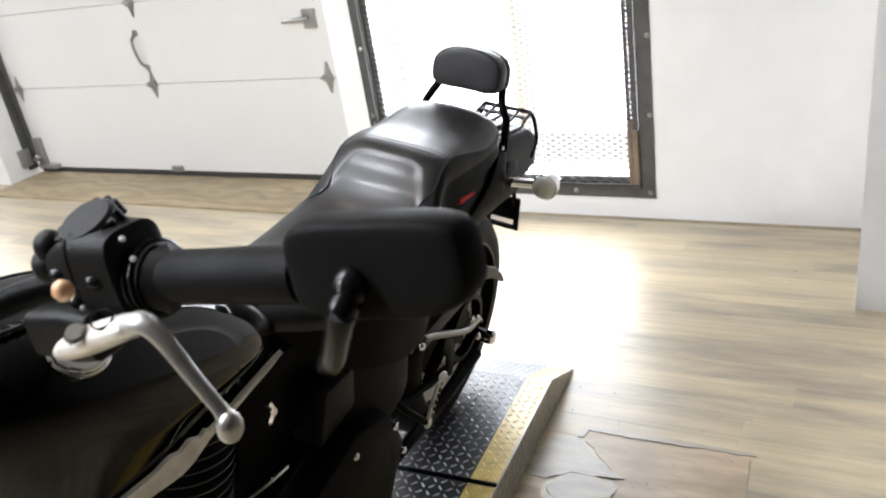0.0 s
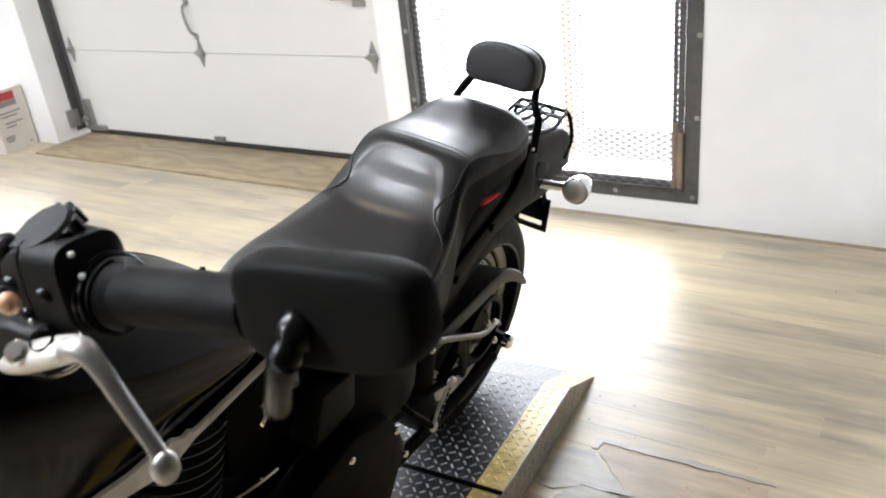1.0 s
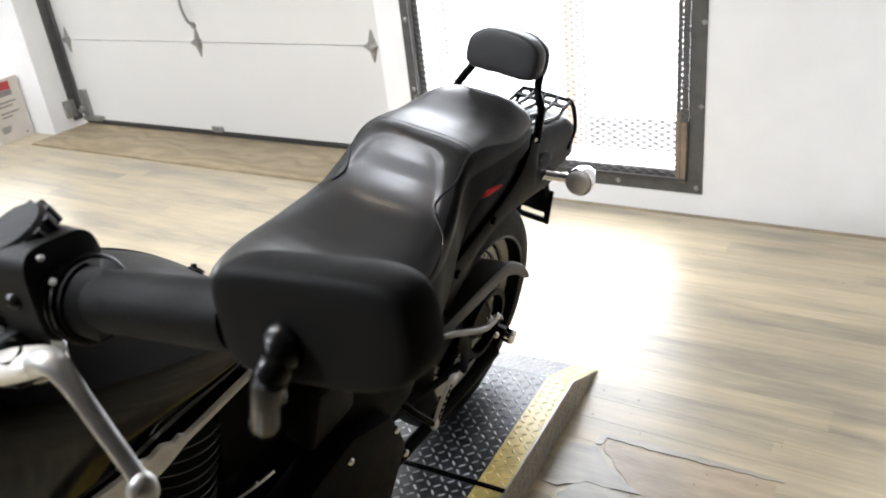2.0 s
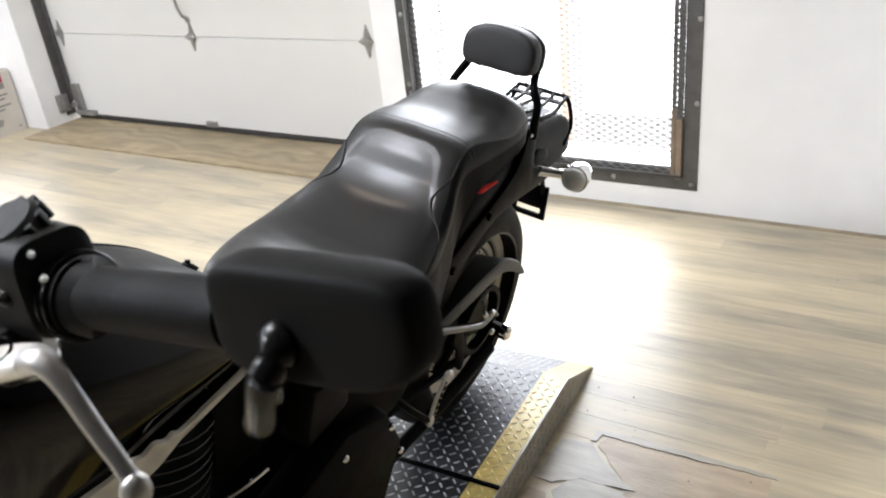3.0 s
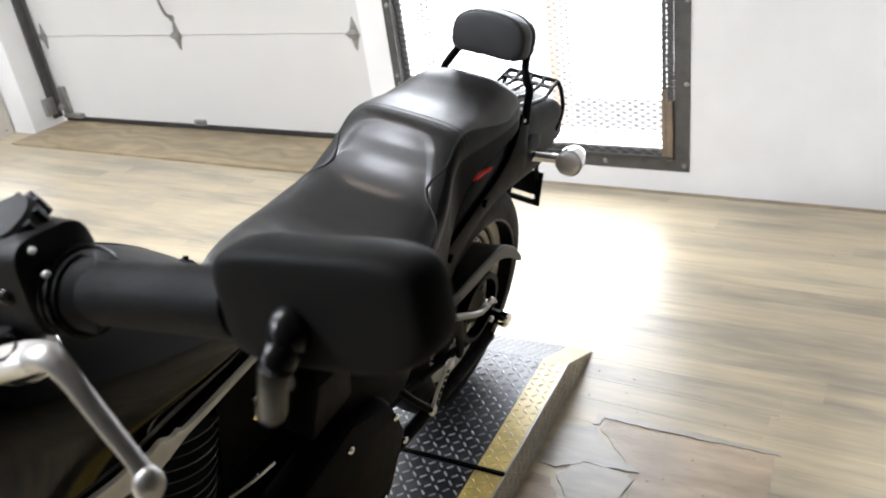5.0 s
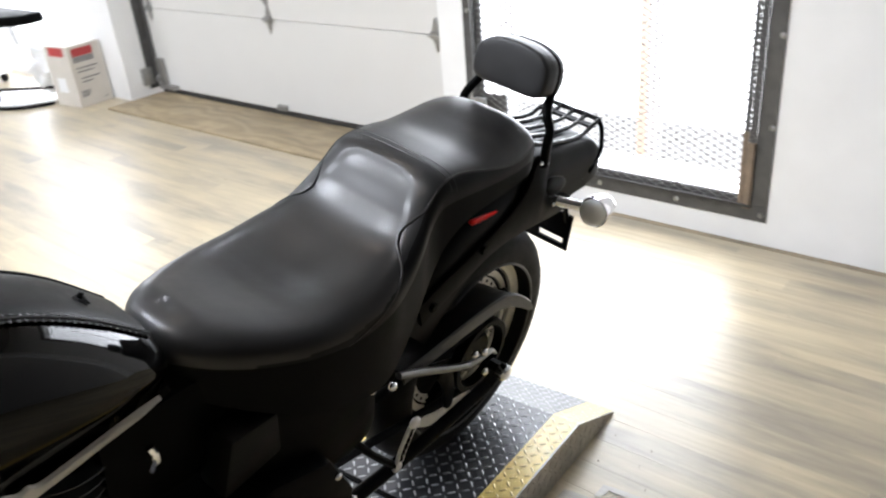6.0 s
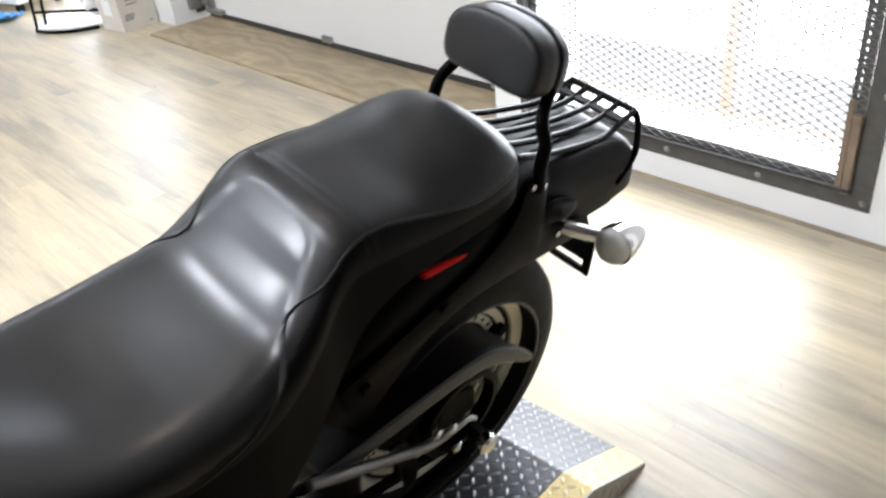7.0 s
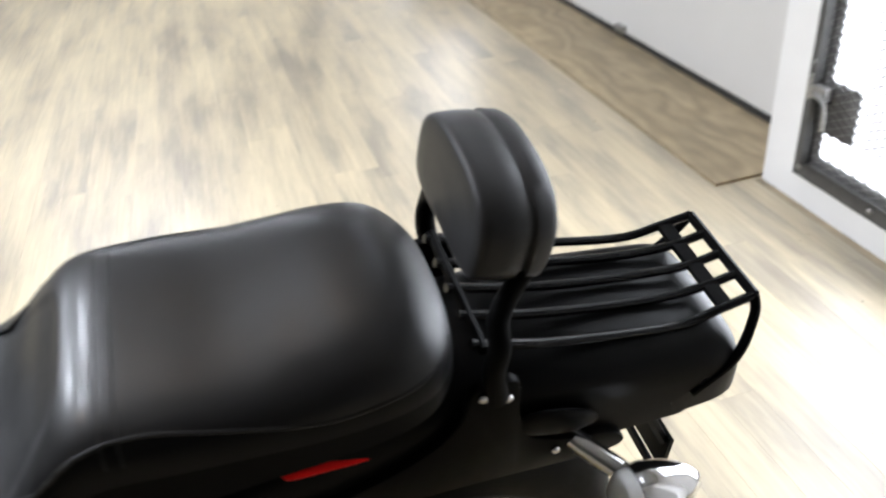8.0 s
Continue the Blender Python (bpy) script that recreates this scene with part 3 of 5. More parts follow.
def body_rings(rows, n=2.6, sides=32, steps=5):
    """Rows of (y, half width, top, shoulder, foot, foot width) and, where given, the squareness."""
    rings = []
    for y, w, top, sh, foot, fw, *sq in spline(rows, steps):
        e = 2 / (sq[0] if sq else n)
        ring = []
        for k in range(sides + 1):
            a = math.pi * k / sides
            c, s = math.cos(a), math.sin(a)
            ring.append((w * math.copysign(abs(c) ** e, c), y, sh + (top - sh) * abs(s) ** e))
        for u in (0.33, 0.66, 1.0):
            ring.append((-w + (w - fw) * u, y, sh + (foot - sh) * u))
        ring.append((0, y, foot))
        for u in (1.0, 0.66, 0.33):
            ring.append((w - (w - fw) * u, y, sh + (foot - sh) * u))
        rings.append(ring)
    return rings


SEAT = [
    (0.862, 0.032, 0.793, 0.768, 0.735, 0.032, 2.4), (0.885, 0.070, 0.812, 0.768, 0.71, 0.070, 2.4), (0.92, 0.103, 0.815, 0.760, 0.69, 0.106, 2.5),
    (0.98, 0.135, 0.805, 0.746, 0.655, 0.137, 2.7), (1.05, 0.158, 0.795, 0.734, 0.62, 0.160, 2.8), (1.13, 0.166, 0.793, 0.725, 0.59, 0.165, 3.0),
    (1.20, 0.164, 0.799, 0.732, 0.585, 0.164, 3.2), (1.252, 0.153, 0.810, 0.748, 0.625, 0.156, 3.4), (1.294, 0.142, 0.838, 0.780, 0.675, 0.147, 3.6),
    (1.325, 0.131, 0.870, 0.812, 0.708, 0.137, 3.7),
    (1.352, 0.126, 0.892, 0.838, 0.738, 0.131, 3.8), (1.38, 0.126, 0.899, 0.845, 0.768, 0.130, 3.8),
    (1.43, 0.129, 0.897, 0.844, 0.793, 0.131, 3.7), (1.485, 0.130, 0.894, 0.840, 0.80, 0.131, 3.4), (1.54, 0.131, 0.899, 0.837, 0.804, 0.131, 3.1), (1.59, 0.129, 0.906, 0.836, 0.808, 0.13, 2.9),
    (1.63, 0.123, 0.905, 0.836, 0.811, 0.124, 2.8), (1.657, 0.109, 0.892, 0.836, 0.814, 0.109, 2.7), (1.678, 0.076, 0.872, 0.836, 0.818, 0.076, 2.6), (1.686, 0.02, 0.852, 0.838, 0.82, 0.02, 2.6)]
PANEL_Y = [0.93, 0.98, 1.05, 1.12, 1.18, 1.245, 1.285, 1.315, 1.337, 1.346, 1.352]
PANEL_X = [0.095, 0.122, 0.143, 0.150, 0.145, 0.13, 0.11, 0.094, 0.081, 0.058, 0.0]


def panel_depth(x, y):
    """How far the rider's panel lies below the roll round it."""
    if not 0.93 < y < 1.352:
        return 0.0
    inside = min(np.interp(y, PANEL_Y, PANEL_X) - abs(x), (1.352 - y) * 1.3)
    u = min(1.0, max(0.0, inside / 0.016))
    fade = min(1.0, max(0.0, (y - 1.16) / 0.14))
    return 0.0034 * u * u * (3 - 2 * u) * fade * fade * (3 - 2 * fade)


def dish(x, y, w):
    """The rider's bucket: hollow along the middle, shallow towards its sides."""
    depth = np.interp(y, [0.93, 0.97, 1.01, 1.05, 1.09, 1.13, 1.17, 1.21, 1.25, 1.29, 1.34], [0.0, 0.006, 0.014, 0.021, 0.0245, 0.0235, 0.0185, 0.012, 0.006, 0.002, 0.0])
    return depth * max(0.0, 1 - (x / (w * 0.95)) ** 2) ** 1.5


rings = body_rings(SEAT, sides=72, steps=10)
rings = [[(x, y, z - panel_depth(x, y) - dish(x, y, ring[0][0])) if k <= 72 else (x, y, z) for k, (x, y, z) in enumerate(ring)] for ring in rings]
seat = part("seat", loft(bmesh.new(), rings), LEATHER, bike, "black leather two-up seat with stitched seams")
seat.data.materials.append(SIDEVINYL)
seat.data.materials.append(PILLION)
seat.data.materials.append(SHADEHIDE)
# below the piping the flanks take a darker hide, with their shade in its colour
PIPE_Y = [0.86, 1.0, 1.10, 1.177, 1.232, 1.266, 1.322, 1.35, 1.372, 1.395, 1.43, 1.488, 1.557, 1.62, 1.652, 1.69]
PIPE_Z = [0.765, 0.748, 0.738, 0.752, 0.775, 0.81, 0.852, 0.875, 0.884, 0.886, 0.883, 0.871, 0.859, 0.861, 0.864, 0.864]
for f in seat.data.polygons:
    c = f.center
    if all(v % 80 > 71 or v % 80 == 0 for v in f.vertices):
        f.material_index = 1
    elif c.z < np.interp(c.y, PIPE_Y, PIPE_Z) and abs(c.x) > 0.9 * np.interp(c.y, [r[0] for r in SEAT], [r[1] for r in SEAT]):
        f.material_index = 3
    else:
        f.material_index = 2 if c.y > 1.382 else 0


def cross_welt(y, rad, k0=2):
    """A welt over the seat from side to side."""
    r = min(spline(SEAT, 10), key=lambda q: abs(q[0] - y))
    e = 2 / r[6]
    pts = []
    for k in range(k0, 33 - k0):
        a = math.pi * k / 32
        c, s = math.cos(a), math.sin(a)
        pts.append((r[1] * math.copysign(abs(c) ** e, c), r[0], r[3] + (r[2] - r[3]) * abs(s) ** e + rad * 0.1))
    bm = bmesh.new()
    tube(bm, pts, rad, 6, 1)
    part("welt", bm, LEATHER, seat)


cross_welt(1.382, 0.0008)
cross_welt(1.392, 0.0008)
SEAT_ROWS = spline(SEAT, 20)


def seat_top(x, y):
    r = min(SEAT_ROWS, key=lambda q: abs(q[0] - y))
    return r[3] + (r[2] - r[3]) * max(0.0, 1 - min(1.0, abs(x) / r[1]) ** r[6]) ** (1 / r[6])


# piping that runs from the tail along the pillion, turns at its corner and falls along the rider's side
for q in (1, -1):
    run = []
    for x, y, z in spline([(0.112, 1.652, 0.864), (0.124, 1.62, 0.861), (0.131, 1.557, 0.859), (0.128, 1.488, 0.871), (0.12, 1.43, 0.883), (0.113, 1.395, 0.886), (0.111, 1.372, 0.884), (0.112, 1.35, 0.875), (0.117, 1.322, 0.852), (0.128, 1.266, 0.81), (0.141, 1.232, 0.775), (0.152, 1.177, 0.745), (0.157, 1.10, 0.725)], 4):
        r = min(SEAT_ROWS, key=lambda c: abs(c[0] - y))
        u = min(1.0, max(0.0, (z - r[3]) / (r[2] - r[3])))
        side = r[1] * (1 - u ** r[6]) ** (1 / r[6])
        run.append((q * (side - 0.0006), y, z - 0.0004))
    bm = bmesh.new()
    tube(bm, run, [0.0008, *[0.0023] * (len(run) - 2), 0.0008], 8, 1)
    part("piping", bm, LEATHER, seat)

TANK = [(0.30, 0.05, 1.04, 0.95, 0.86, 0.04), (0.36, 0.10, 1.05, 0.93, 0.82, 0.08), (0.45, 0.135, 1.04, 0.91, 0.77, 0.105),
        (0.56, 0.145, 1.012, 0.885, 0.757, 0.105), (0.65, 0.140, 0.978, 0.86, 0.755, 0.10), (0.72, 0.131, 0.945, 0.84, 0.755, 0.097), (0.785, 0.115, 0.90, 0.82, 0.757, 0.094), (0.85, 0.085, 0.838, 0.795, 0.757, 0.07), (0.868, 0.035, 0.81, 0.785, 0.76, 0.03)]
tank = part("fuel_tank", loft(bmesh.new(), body_rings(TANK, 2.3)), GLOSS, bike, "gloss black teardrop fuel tank")
BIB = [(y, min(w * 0.6, 0.058), t + 0.006, t - 0.012, t - 0.04, min(w * 0.6, 0.058)) for y, w, t, sh, f, fw in TANK[1:-1]]
bib = part("tank_bib", loft(bmesh.new(), body_rings(BIB, 3.0)), BIBHIDE, bike, "black leather tank bib with laced edges")
for s in (1, -1):
    line = [(s * (w + 0.001), y, t - 0.009) for y, w, t, sh, f, fw in BIB]
    bm = bmesh.new()
    tube(bm, line, 0.0035, 6, 6)
    part("laced_edge", bm, BIBHIDE, bib, "laced leather edge")
for s in (1, -1):
    path = spline([(s * (w + 0.001), y, t - 0.009) for y, w, t, sh, f, fw in BIB], 16)
    bm = bmesh.new()
    for a, b in zip(path[::2], path[1::2]):
        tube(bm, [(a[0] - s * 0.005, a[1], a[2] + 0.004), (b[0] + s * 0.005, b[1], b[2] - 0.002)], 0.0016, 5)
    tagged(part("lacing", bm, LEATHER, bib, "leather lacing"), kind="stuff")
bm = bmesh.new()
CAP, CAPN = Vector((0.102, 0.50, 1.0)), Vector((0.5, 0.05, 0.86)).normalized()
for h, rad in ((0.0, 0.034), (0.006, 0.031)):
    disc(bm, CAP + CAPN * h, CAPN, rad, 0.008, 40, 0.002)
part("fuel_cap", bm, CHROME, bike, "round chrome fuel cap")
# broad alloy ribbon with a kinked edge along the tank's foot
for q in (1, -1):
    RIBBON = [(0.815, 0.790, 0.798), (0.785, 0.780, 0.795), (0.735, 0.771, 0.787), (0.69, 0.762, 0.779), (0.655, 0.756, 0.774), (0.644, 0.752, 0.780), (0.632, 0.747, 0.777), (0.615, 0.741, 0.786), (0.597, 0.739, 0.781), (0.58, 0.741, 0.787), (0.55, 0.747, 0.784), (0.51, 0.754, 0.787), (0.45, 0.76, 0.79)]
    rings = []
    for y, lo, hi in spline(RIBBON, 4):
        x = q * 0.117
        rings.append([(x, y, lo), (x + q * 0.0045, y, lo + 0.003), (x + q * 0.006, y, (lo + hi) / 2), (x + q * 0.0045, y, hi - 0.003), (x, y, hi)])
    part("tank_ribbon", loft(bmesh.new(), rings), TRIM, bike, "dull alloy ribbon with a kinked edge")
bm = bmesh.new()
disc(bm, (0.012, 0.79, 0.903), (0.1, 0.5, 1), 0.009, 0.006, 16, 0.002, inner=0.004)
for k in range(5):
    a = 2.2 * k
    tube(bm, [(0.012 + 0.006 * math.cos(a), 0.79 + 0.006 * math.sin(a), 0.905), (0.012 + 0.016 * math.cos(a), 0.79 + 0.014 * math.sin(a), 0.903)], [0.003, 0.0012], 6)
part("torn_eyelet", bm, RUBBER, bib, "torn black eyelet in the hide")

# rear wheel
wheel = empty("rear_wheel")
wheel.parent = bike
AX = (0, 1.637, 0.307)
prof = [(0.305, 0.0), (0.303, 0.02), (0.295, 0.038), (0.279, 0.052), (0.255, 0.060), (0.228, 0.061), (0.2225, 0.058), (0.221, 0.024), (0.218, 0.02), (0.218, -0.058), (0.228, -0.061), (0.255, -0.060), (0.279, -0.052), (0.295, -0.038), (0.303, -0.02)]
part("tyre", turned(bmesh.new(), AX, (1, 0, 0), prof, 56), RUBBER, wheel, "wide black rear tyre")
prof = [(0.2215, 0.024), (0.217, 0.0215), (0.203, 0.019), (0.1985, 0.017), (0.196, 0.008), (0.196, -0.05), (0.2215, -0.055)]
part("rim", turned(bmesh.new(), AX, (1, 0, 0), prof, 64), RIM, wheel, "polished alloy rim")
prof = [(0.221, 0.0585), (0.222, 0.0615), (0.2245, 0.0625), (0.227, 0.0615), (0.228, 0.0585)]
part("rim_lip", turned(bmesh.new(), AX, (1, 0, 0), prof, 64), GUARD, wheel, "dark rim edge, greyed for its floor reflection")
bm = bmesh.new()
disc(bm, (0.008, AX[1], AX[2]), (1, 0, 0), 0.1965, 0.006, 56, inner=0.188)
part("rim_groove", bm, RUBBER, wheel, "dark groove in the rim")
bm = bmesh.new()
disc(bm, (0.007, AX[1], AX[2]), (1, 0, 0), 0.188, 0.01, 56, 0.002, inner=0.172)
part("rim_step", bm, RIM, wheel, "polished inner rim step")
bm = bmesh.new()
disc(bm, (0.0, AX[1], AX[2]), (1, 0, 0), 0.172, 0.008, 56, inner=0.166)
part("rim_groove", bm, RUBBER, wheel, "dark groove in the rim")
bm = bmesh.new()
disc(bm, (0.0, AX[1], AX[2]), (1, 0, 0), 0.166, 0.01, 60, 0.001, inner=0.148)
rotor = part("rotor", bm, RIM, wheel, "drilled alloy rotor")
# black discs on the solid face imitate the shade in drilled holes
bm = bmesh.new()
for k in range(34):
    a = 2 * math.pi * k / 34
    disc(bm, (0.0052, AX[1] + 0.157 * math.cos(a), AX[2] + 0.157 * math.sin(a)), (1, 0, 0), 0.0042, 0.0015, 8)
tagged(part("rotor_hole_dots", bm, SATIN, rotor), kind="stuff")
# added black disc: blocks light and gives the shade between the spokes
bm = bmesh.new()
disc(bm, (-0.012, AX[1], AX[2]), (1, 0, 0), 0.15, 0.008, 40)
part("wheel_dark_disc", bm, RUBBER, wheel, "black disc added for the dark between the spokes")
bm = bmesh.new()
disc(bm, (0.02, AX[1], AX[2]), (1, 0, 0), 0.05, 0.09, 24, 0.006)
part("hub", bm, SATIN, wheel)
for k in range(5):
    a = 2 * math.pi * (k + 0.3) / 5
    bm = bmesh.new()
    tube(bm, [(0.03, AX[1] + 0.04 * math.cos(a), AX[2] + 0.04 * math.sin(a)), (0.008, AX[1] + 0.178 * math.cos(a), AX[2] + 0.178 * math.sin(a))], 0.019, 8, flat=0.6)
    part("spoke", bm, SEMI, wheel)
bm = bmesh.new()
disc(bm, (0.068, AX[1], AX[2]), (1, 0, 0), 0.095, 0.026, 48, 0.002, inner=0.08)
part("pulley", bm, SATIN, wheel, "belt pulley")
bm = bmesh.new()
for h in (0.092, -0.092):
    tube(bm, [(0.068, AX[1], AX[2] + h), (0.068, 1.1, 0.38 + 0.5 * h)], 0.011, 8, flat=0.4)
part("drive_belt", bm, RUBBER, bike, "black drive belt")

# rear fender: an arched sheet over the wheel
bm = bmesh.new()
rings = []
FEND = spline([(1.30, 0.60), (1.40, 0.69), (1.52, 0.75), (1.66, 0.778), (1.78, 0.783), (1.88, 0.769), (1.94, 0.758), (1.985, 0.748), (2.012, 0.726), (2.026, 0.692), (2.03, 0.655)], 4)
for i, (y, z) in enumerate(FEND):
    a, b = FEND[max(i - 1, 0)], FEND[min(i + 1, len(FEND) - 1)]
    d = Vector((b[0] - a[0], b[1] - a[1])).normalized()
    ny, nz = -d[1], d[0]
    drop = 0.13 if y < 1.85 else 0.13 - 0.03 * min(1, (y - 1.85) / 0.18)
    half = 0.097
    ring = []
    for inset in (0.0, 0.004):
        side = []
        for u in range(17):
            b_ = math.pi * u / 16
            c, s = math.cos(b_), math.sin(b_)
            side.append(((half - inset) * math.copysign(abs(c) ** 0.4, c), y - ny * (drop * (1 - abs(s) ** 0.4) + inset), z - nz * (drop * (1 - abs(s) ** 0.4) + inset)))
        ring += side if inset == 0 else side[::-1]
    rings.append(ring)
part("rear_fender", loft(bm, rings), SEMI, bike, "gloss black rear fender")

# fender struts, marker lamps, backrest and rack
for s in (1, -1):
    bm = bmesh.new()
    x0, x1 = s * 0.095, s * 0.107
    edge = spline([(1.345, 0.628), (1.47, 0.665), (1.58, 0.697), (1.645, 0.728), (1.676, 0.765), (1.688, 0.806), (1.712, 0.812), (1.735, 0.804), (1.738, 0.752), (1.752, 0.706), (1.79, 0.682), (1.845, 0.668), (1.868, 0.645), (1.85, 0.63), (1.78, 0.634), (1.69, 0.642), (1.58, 0.643), (1.46, 0.612), (1.36, 0.575)], 4)
    prism(bm, [tuple(q) for q in edge], "x", min(x0, x1), max(x0, x1), 0.003)
    strut = part("fender_strut", bm, SATIN, bike, "satin black fender strut")
    bm = bmesh.new()
    tube(bm, [(s * 0.086, 1.508, 0.735), (s * 0.090, 1.510, 0.7345), (s * 0.089, 1.55, 0.7295), (s * 0.088, 1.592, 0.7255), (s * 0.086, 1.598, 0.7245), (s * 0.085, 1.63, 0.721)], [0.0052, 0.0062, 0.0058, 0.005, 0.0022, 0.0012], 10, flat=0.9)
    part("marker_lamp", bm, RED, bike, "red side marker lamp")
    bm = bmesh.new()
    disc(bm, (s * 0.108, 1.53, 0.671), (1, 0, 0), 0.010, 0.014, 6, 0.002)
    part("bolt", bm, SATIN, strut)
    bm = bmesh.new()
    disc(bm, (s * 0.108, 1.385, 0.61), (1, 0, 0), 0.010, 0.014, 6, 0.002)
    part("bolt", bm, SATIN, strut)
    # signals
    sig = empty("turn_signal")
    dy = 0.0 if s > 0 else -0.035
    sig.parent = bike
    bm = bmesh.new()
    tube(bm, [(s * 0.085, 1.798 + dy, 0.668), (s * 0.12, 1.82 + dy, 0.663), (s * 0.168, 1.856 + dy, 0.655)], [0.0135, 0.0125, 0.0115], 14)
    part("stalk", bm, CHROME, sig)
    bm = bmesh.new()
    prof = [(0.001, -0.052), (0.012, -0.048), (0.024, -0.03), (0.031, -0.008), (0.0335, 0.012), (0.033, 0.022), (0.031, 0.024), (0.001, 0.024)]
    turned(bm, (s * 0.178, 1.865 + dy, 0.655), (0, -1, 0), prof, 24)
    part("housing", bm, CHROME, sig, "bright polished bullet housing")
    bm = bmesh.new()
    prof = [(0.001, -0.004), (0.0305, -0.004), (0.030, 0.004), (0.026, 0.012), (0.018, 0.02), (0.008, 0.024), (0.001, 0.025)]
    turned(bm, (s * 0.178, 1.839 + dy, 0.655), (0, -1, 0), prof, 24)
    part("lens", bm, LENS, sig, "bright domed front lens")
    bm = bmesh.new()
    disc(bm, (s * 0.178, 1.842 + dy, 0.655), (0, 1, 0), 0.0345, 0.004, 28, 0.001, inner=0.031)
    part("lens_ring", bm, CHROME, sig)
backrest = empty("backrest")
backrest.parent = bike
bm = bmesh.new()
PADC, PW, PH = Vector((0.001, 1.730, 0.954)), 0.0885, 0.048
tilt = Matrix.Rotation(radians(-10), 3, "X")


def pad_ring(scale_, depth):
    ring = []
    for k in range(40):
        a = 2 * math.pi * k / 40
        c, s = math.cos(a), math.sin(a)
        x, z = PW * scale_ * math.copysign(abs(c) ** 0.62, c), PH * scale_ * math.copysign(abs(s) ** 0.62, s)
        z += 0.012 * (1 - (x / PW) ** 2)
        ring.append(PADC + tilt @ Vector((x, depth, z)))
    return ring


loft(bm, [pad_ring(0.1, -0.0375), pad_ring(0.35, -0.037), pad_ring(0.6, -0.0368), pad_ring(0.82, -0.0362), pad_ring(0.91, -0.0352), pad_ring(0.945, -0.0336), pad_ring(0.968, -0.0305), pad_ring(0.985, -0.024), pad_ring(1.0, -0.01), pad_ring(1.0, 0.004), pad_ring(0.965, 0.008), pad_ring(0.965, 0.011), pad_ring(1.01, 0.014), pad_ring(1.0, 0.027), pad_ring(0.93, 0.034)])
part("backrest_pad", bm, PAD, backrest, "black leather backrest pad")
for s in (1, -1):
    bm = bmesh.new()
    tube(bm, [(s * 0.107, 1.712, 0.79), (s * 0.108, 1.707, 0.835), (s * 0.106, 1.712, 0.866), (s * 0.094, 1.714, 0.89), (s * 0.083, 1.73, 0.913), (s * 0.076, 1.758, 0.95)], [0.0115, 0.0112, 0.0108, 0.0105, 0.0102, 0.0095], 12, 5, flat=0.85)
    part("upright", bm, SATIN, backrest, "satin black backrest upright")
rack = empty("luggage_rack")
rack.parent = bike
for i, u in enumerate((-1.0, -0.5, 0.0, 0.5, 1.0)):
    bm = bmesh.new()
    mid = -0.012
    tube(bm, [(mid + u * 0.076, 1.70, 0.826), (mid + u * 0.075, 1.78, 0.800 - 0.004 * u * u), (mid + u * 0.073, 1.87, 0.779 - 0.007 * u * u), (mid + u * 0.071, 1.945, 0.768 - 0.010 * u * u), (mid + u * 0.069, 1.99, 0.765), (mid + u * 0.068, 2.03, 0.772)], 0.0054, 10)
    part("rack_bar", bm, STEM, rack)
for y, z, w in ((2.03, 0.772, 0.068), (1.71, 0.823, 0.085)):
    bm = bmesh.new()
    tube(bm, [(-0.012 - w, y, z), (w - 0.012, y, z)], 0.006, 8)
    part("rack_bar", bm, SATIN, rack)
for s in (1, -1):
    bm = bmesh.new()
    tube(bm, [(s * 0.068 - 0.012, 2.03, 0.772), (s * 0.078 - 0.008, 2.026, 0.752), (s * 0.090, 2.0, 0.715), (s * 0.096, 1.95, 0.68)], 0.0058, 8)
    part("rack_bar", bm, SATIN, rack)
    # black oval on the strut's face imitates the shade in a recess
    bm = bmesh.new()
    tube(bm, [(s * 0.1035, 1.735, 0.731), (s * 0.104, 1.755, 0.724), (s * 0.104, 1.805, 0.706), (s * 0.1035, 1.828, 0.698)], [0.0015, 0.0052, 0.005, 0.0015], 14, 4, flat=4.0)
    part("recess_shade_oval", bm, SATIN, bike, "black oval laid on for the strut recess's shade")
    for y, z in ((1.697, 0.80), (1.722, 0.79), (1.782, 0.669)):
        bm = bmesh.new()
        ball(bm, (s * 0.1095, y, z), (0.004, 0.0055, 0.0055), 10, 6)
        part("bolt", bm, CHROME, bike, "small chrome bolt")
part("rack_plate", boxes((-0.080, 0.056, 1.986, 2.004, 0.7635, 0.7695), bevel=0.001), SATIN, rack, smooth=False)
bm = boxes((-0.075, 0.075, 1.965, 1.971, 0.472, 0.54), (-0.075, 0.075, 1.965, 1.971, 0.44, 0.455), (0.06, 0.075, 1.965, 1.971, 0.455, 0.472), (-0.075, -0.01, 1.965, 1.971, 0.455, 0.472))
tube(bm, [(-0.06, 1.93, 0.6), (-0.06, 1.968, 0.52)], 0.007, 6)
tube(bm, [(0.06, 1.93, 0.6), (0.06, 1.968, 0.52)], 0.007, 6)
part("plate_bracket", bm, SATIN, bike, "black licence plate bracket with a slot", smooth=False)

# swingarm, belt guard, axle cap, peg
for q in (1, -1):
    bm = bmesh.new()
    tube(bm, [(q * 0.125, 1.10, 0.275), (q * 0.125, 1.35, 0.262), (q * 0.125, 1.60, 0.268)], 0.015, 10)
    part("swingarm", bm, SATIN, bike, "black tubular swingarm")
bm = bmesh.new()
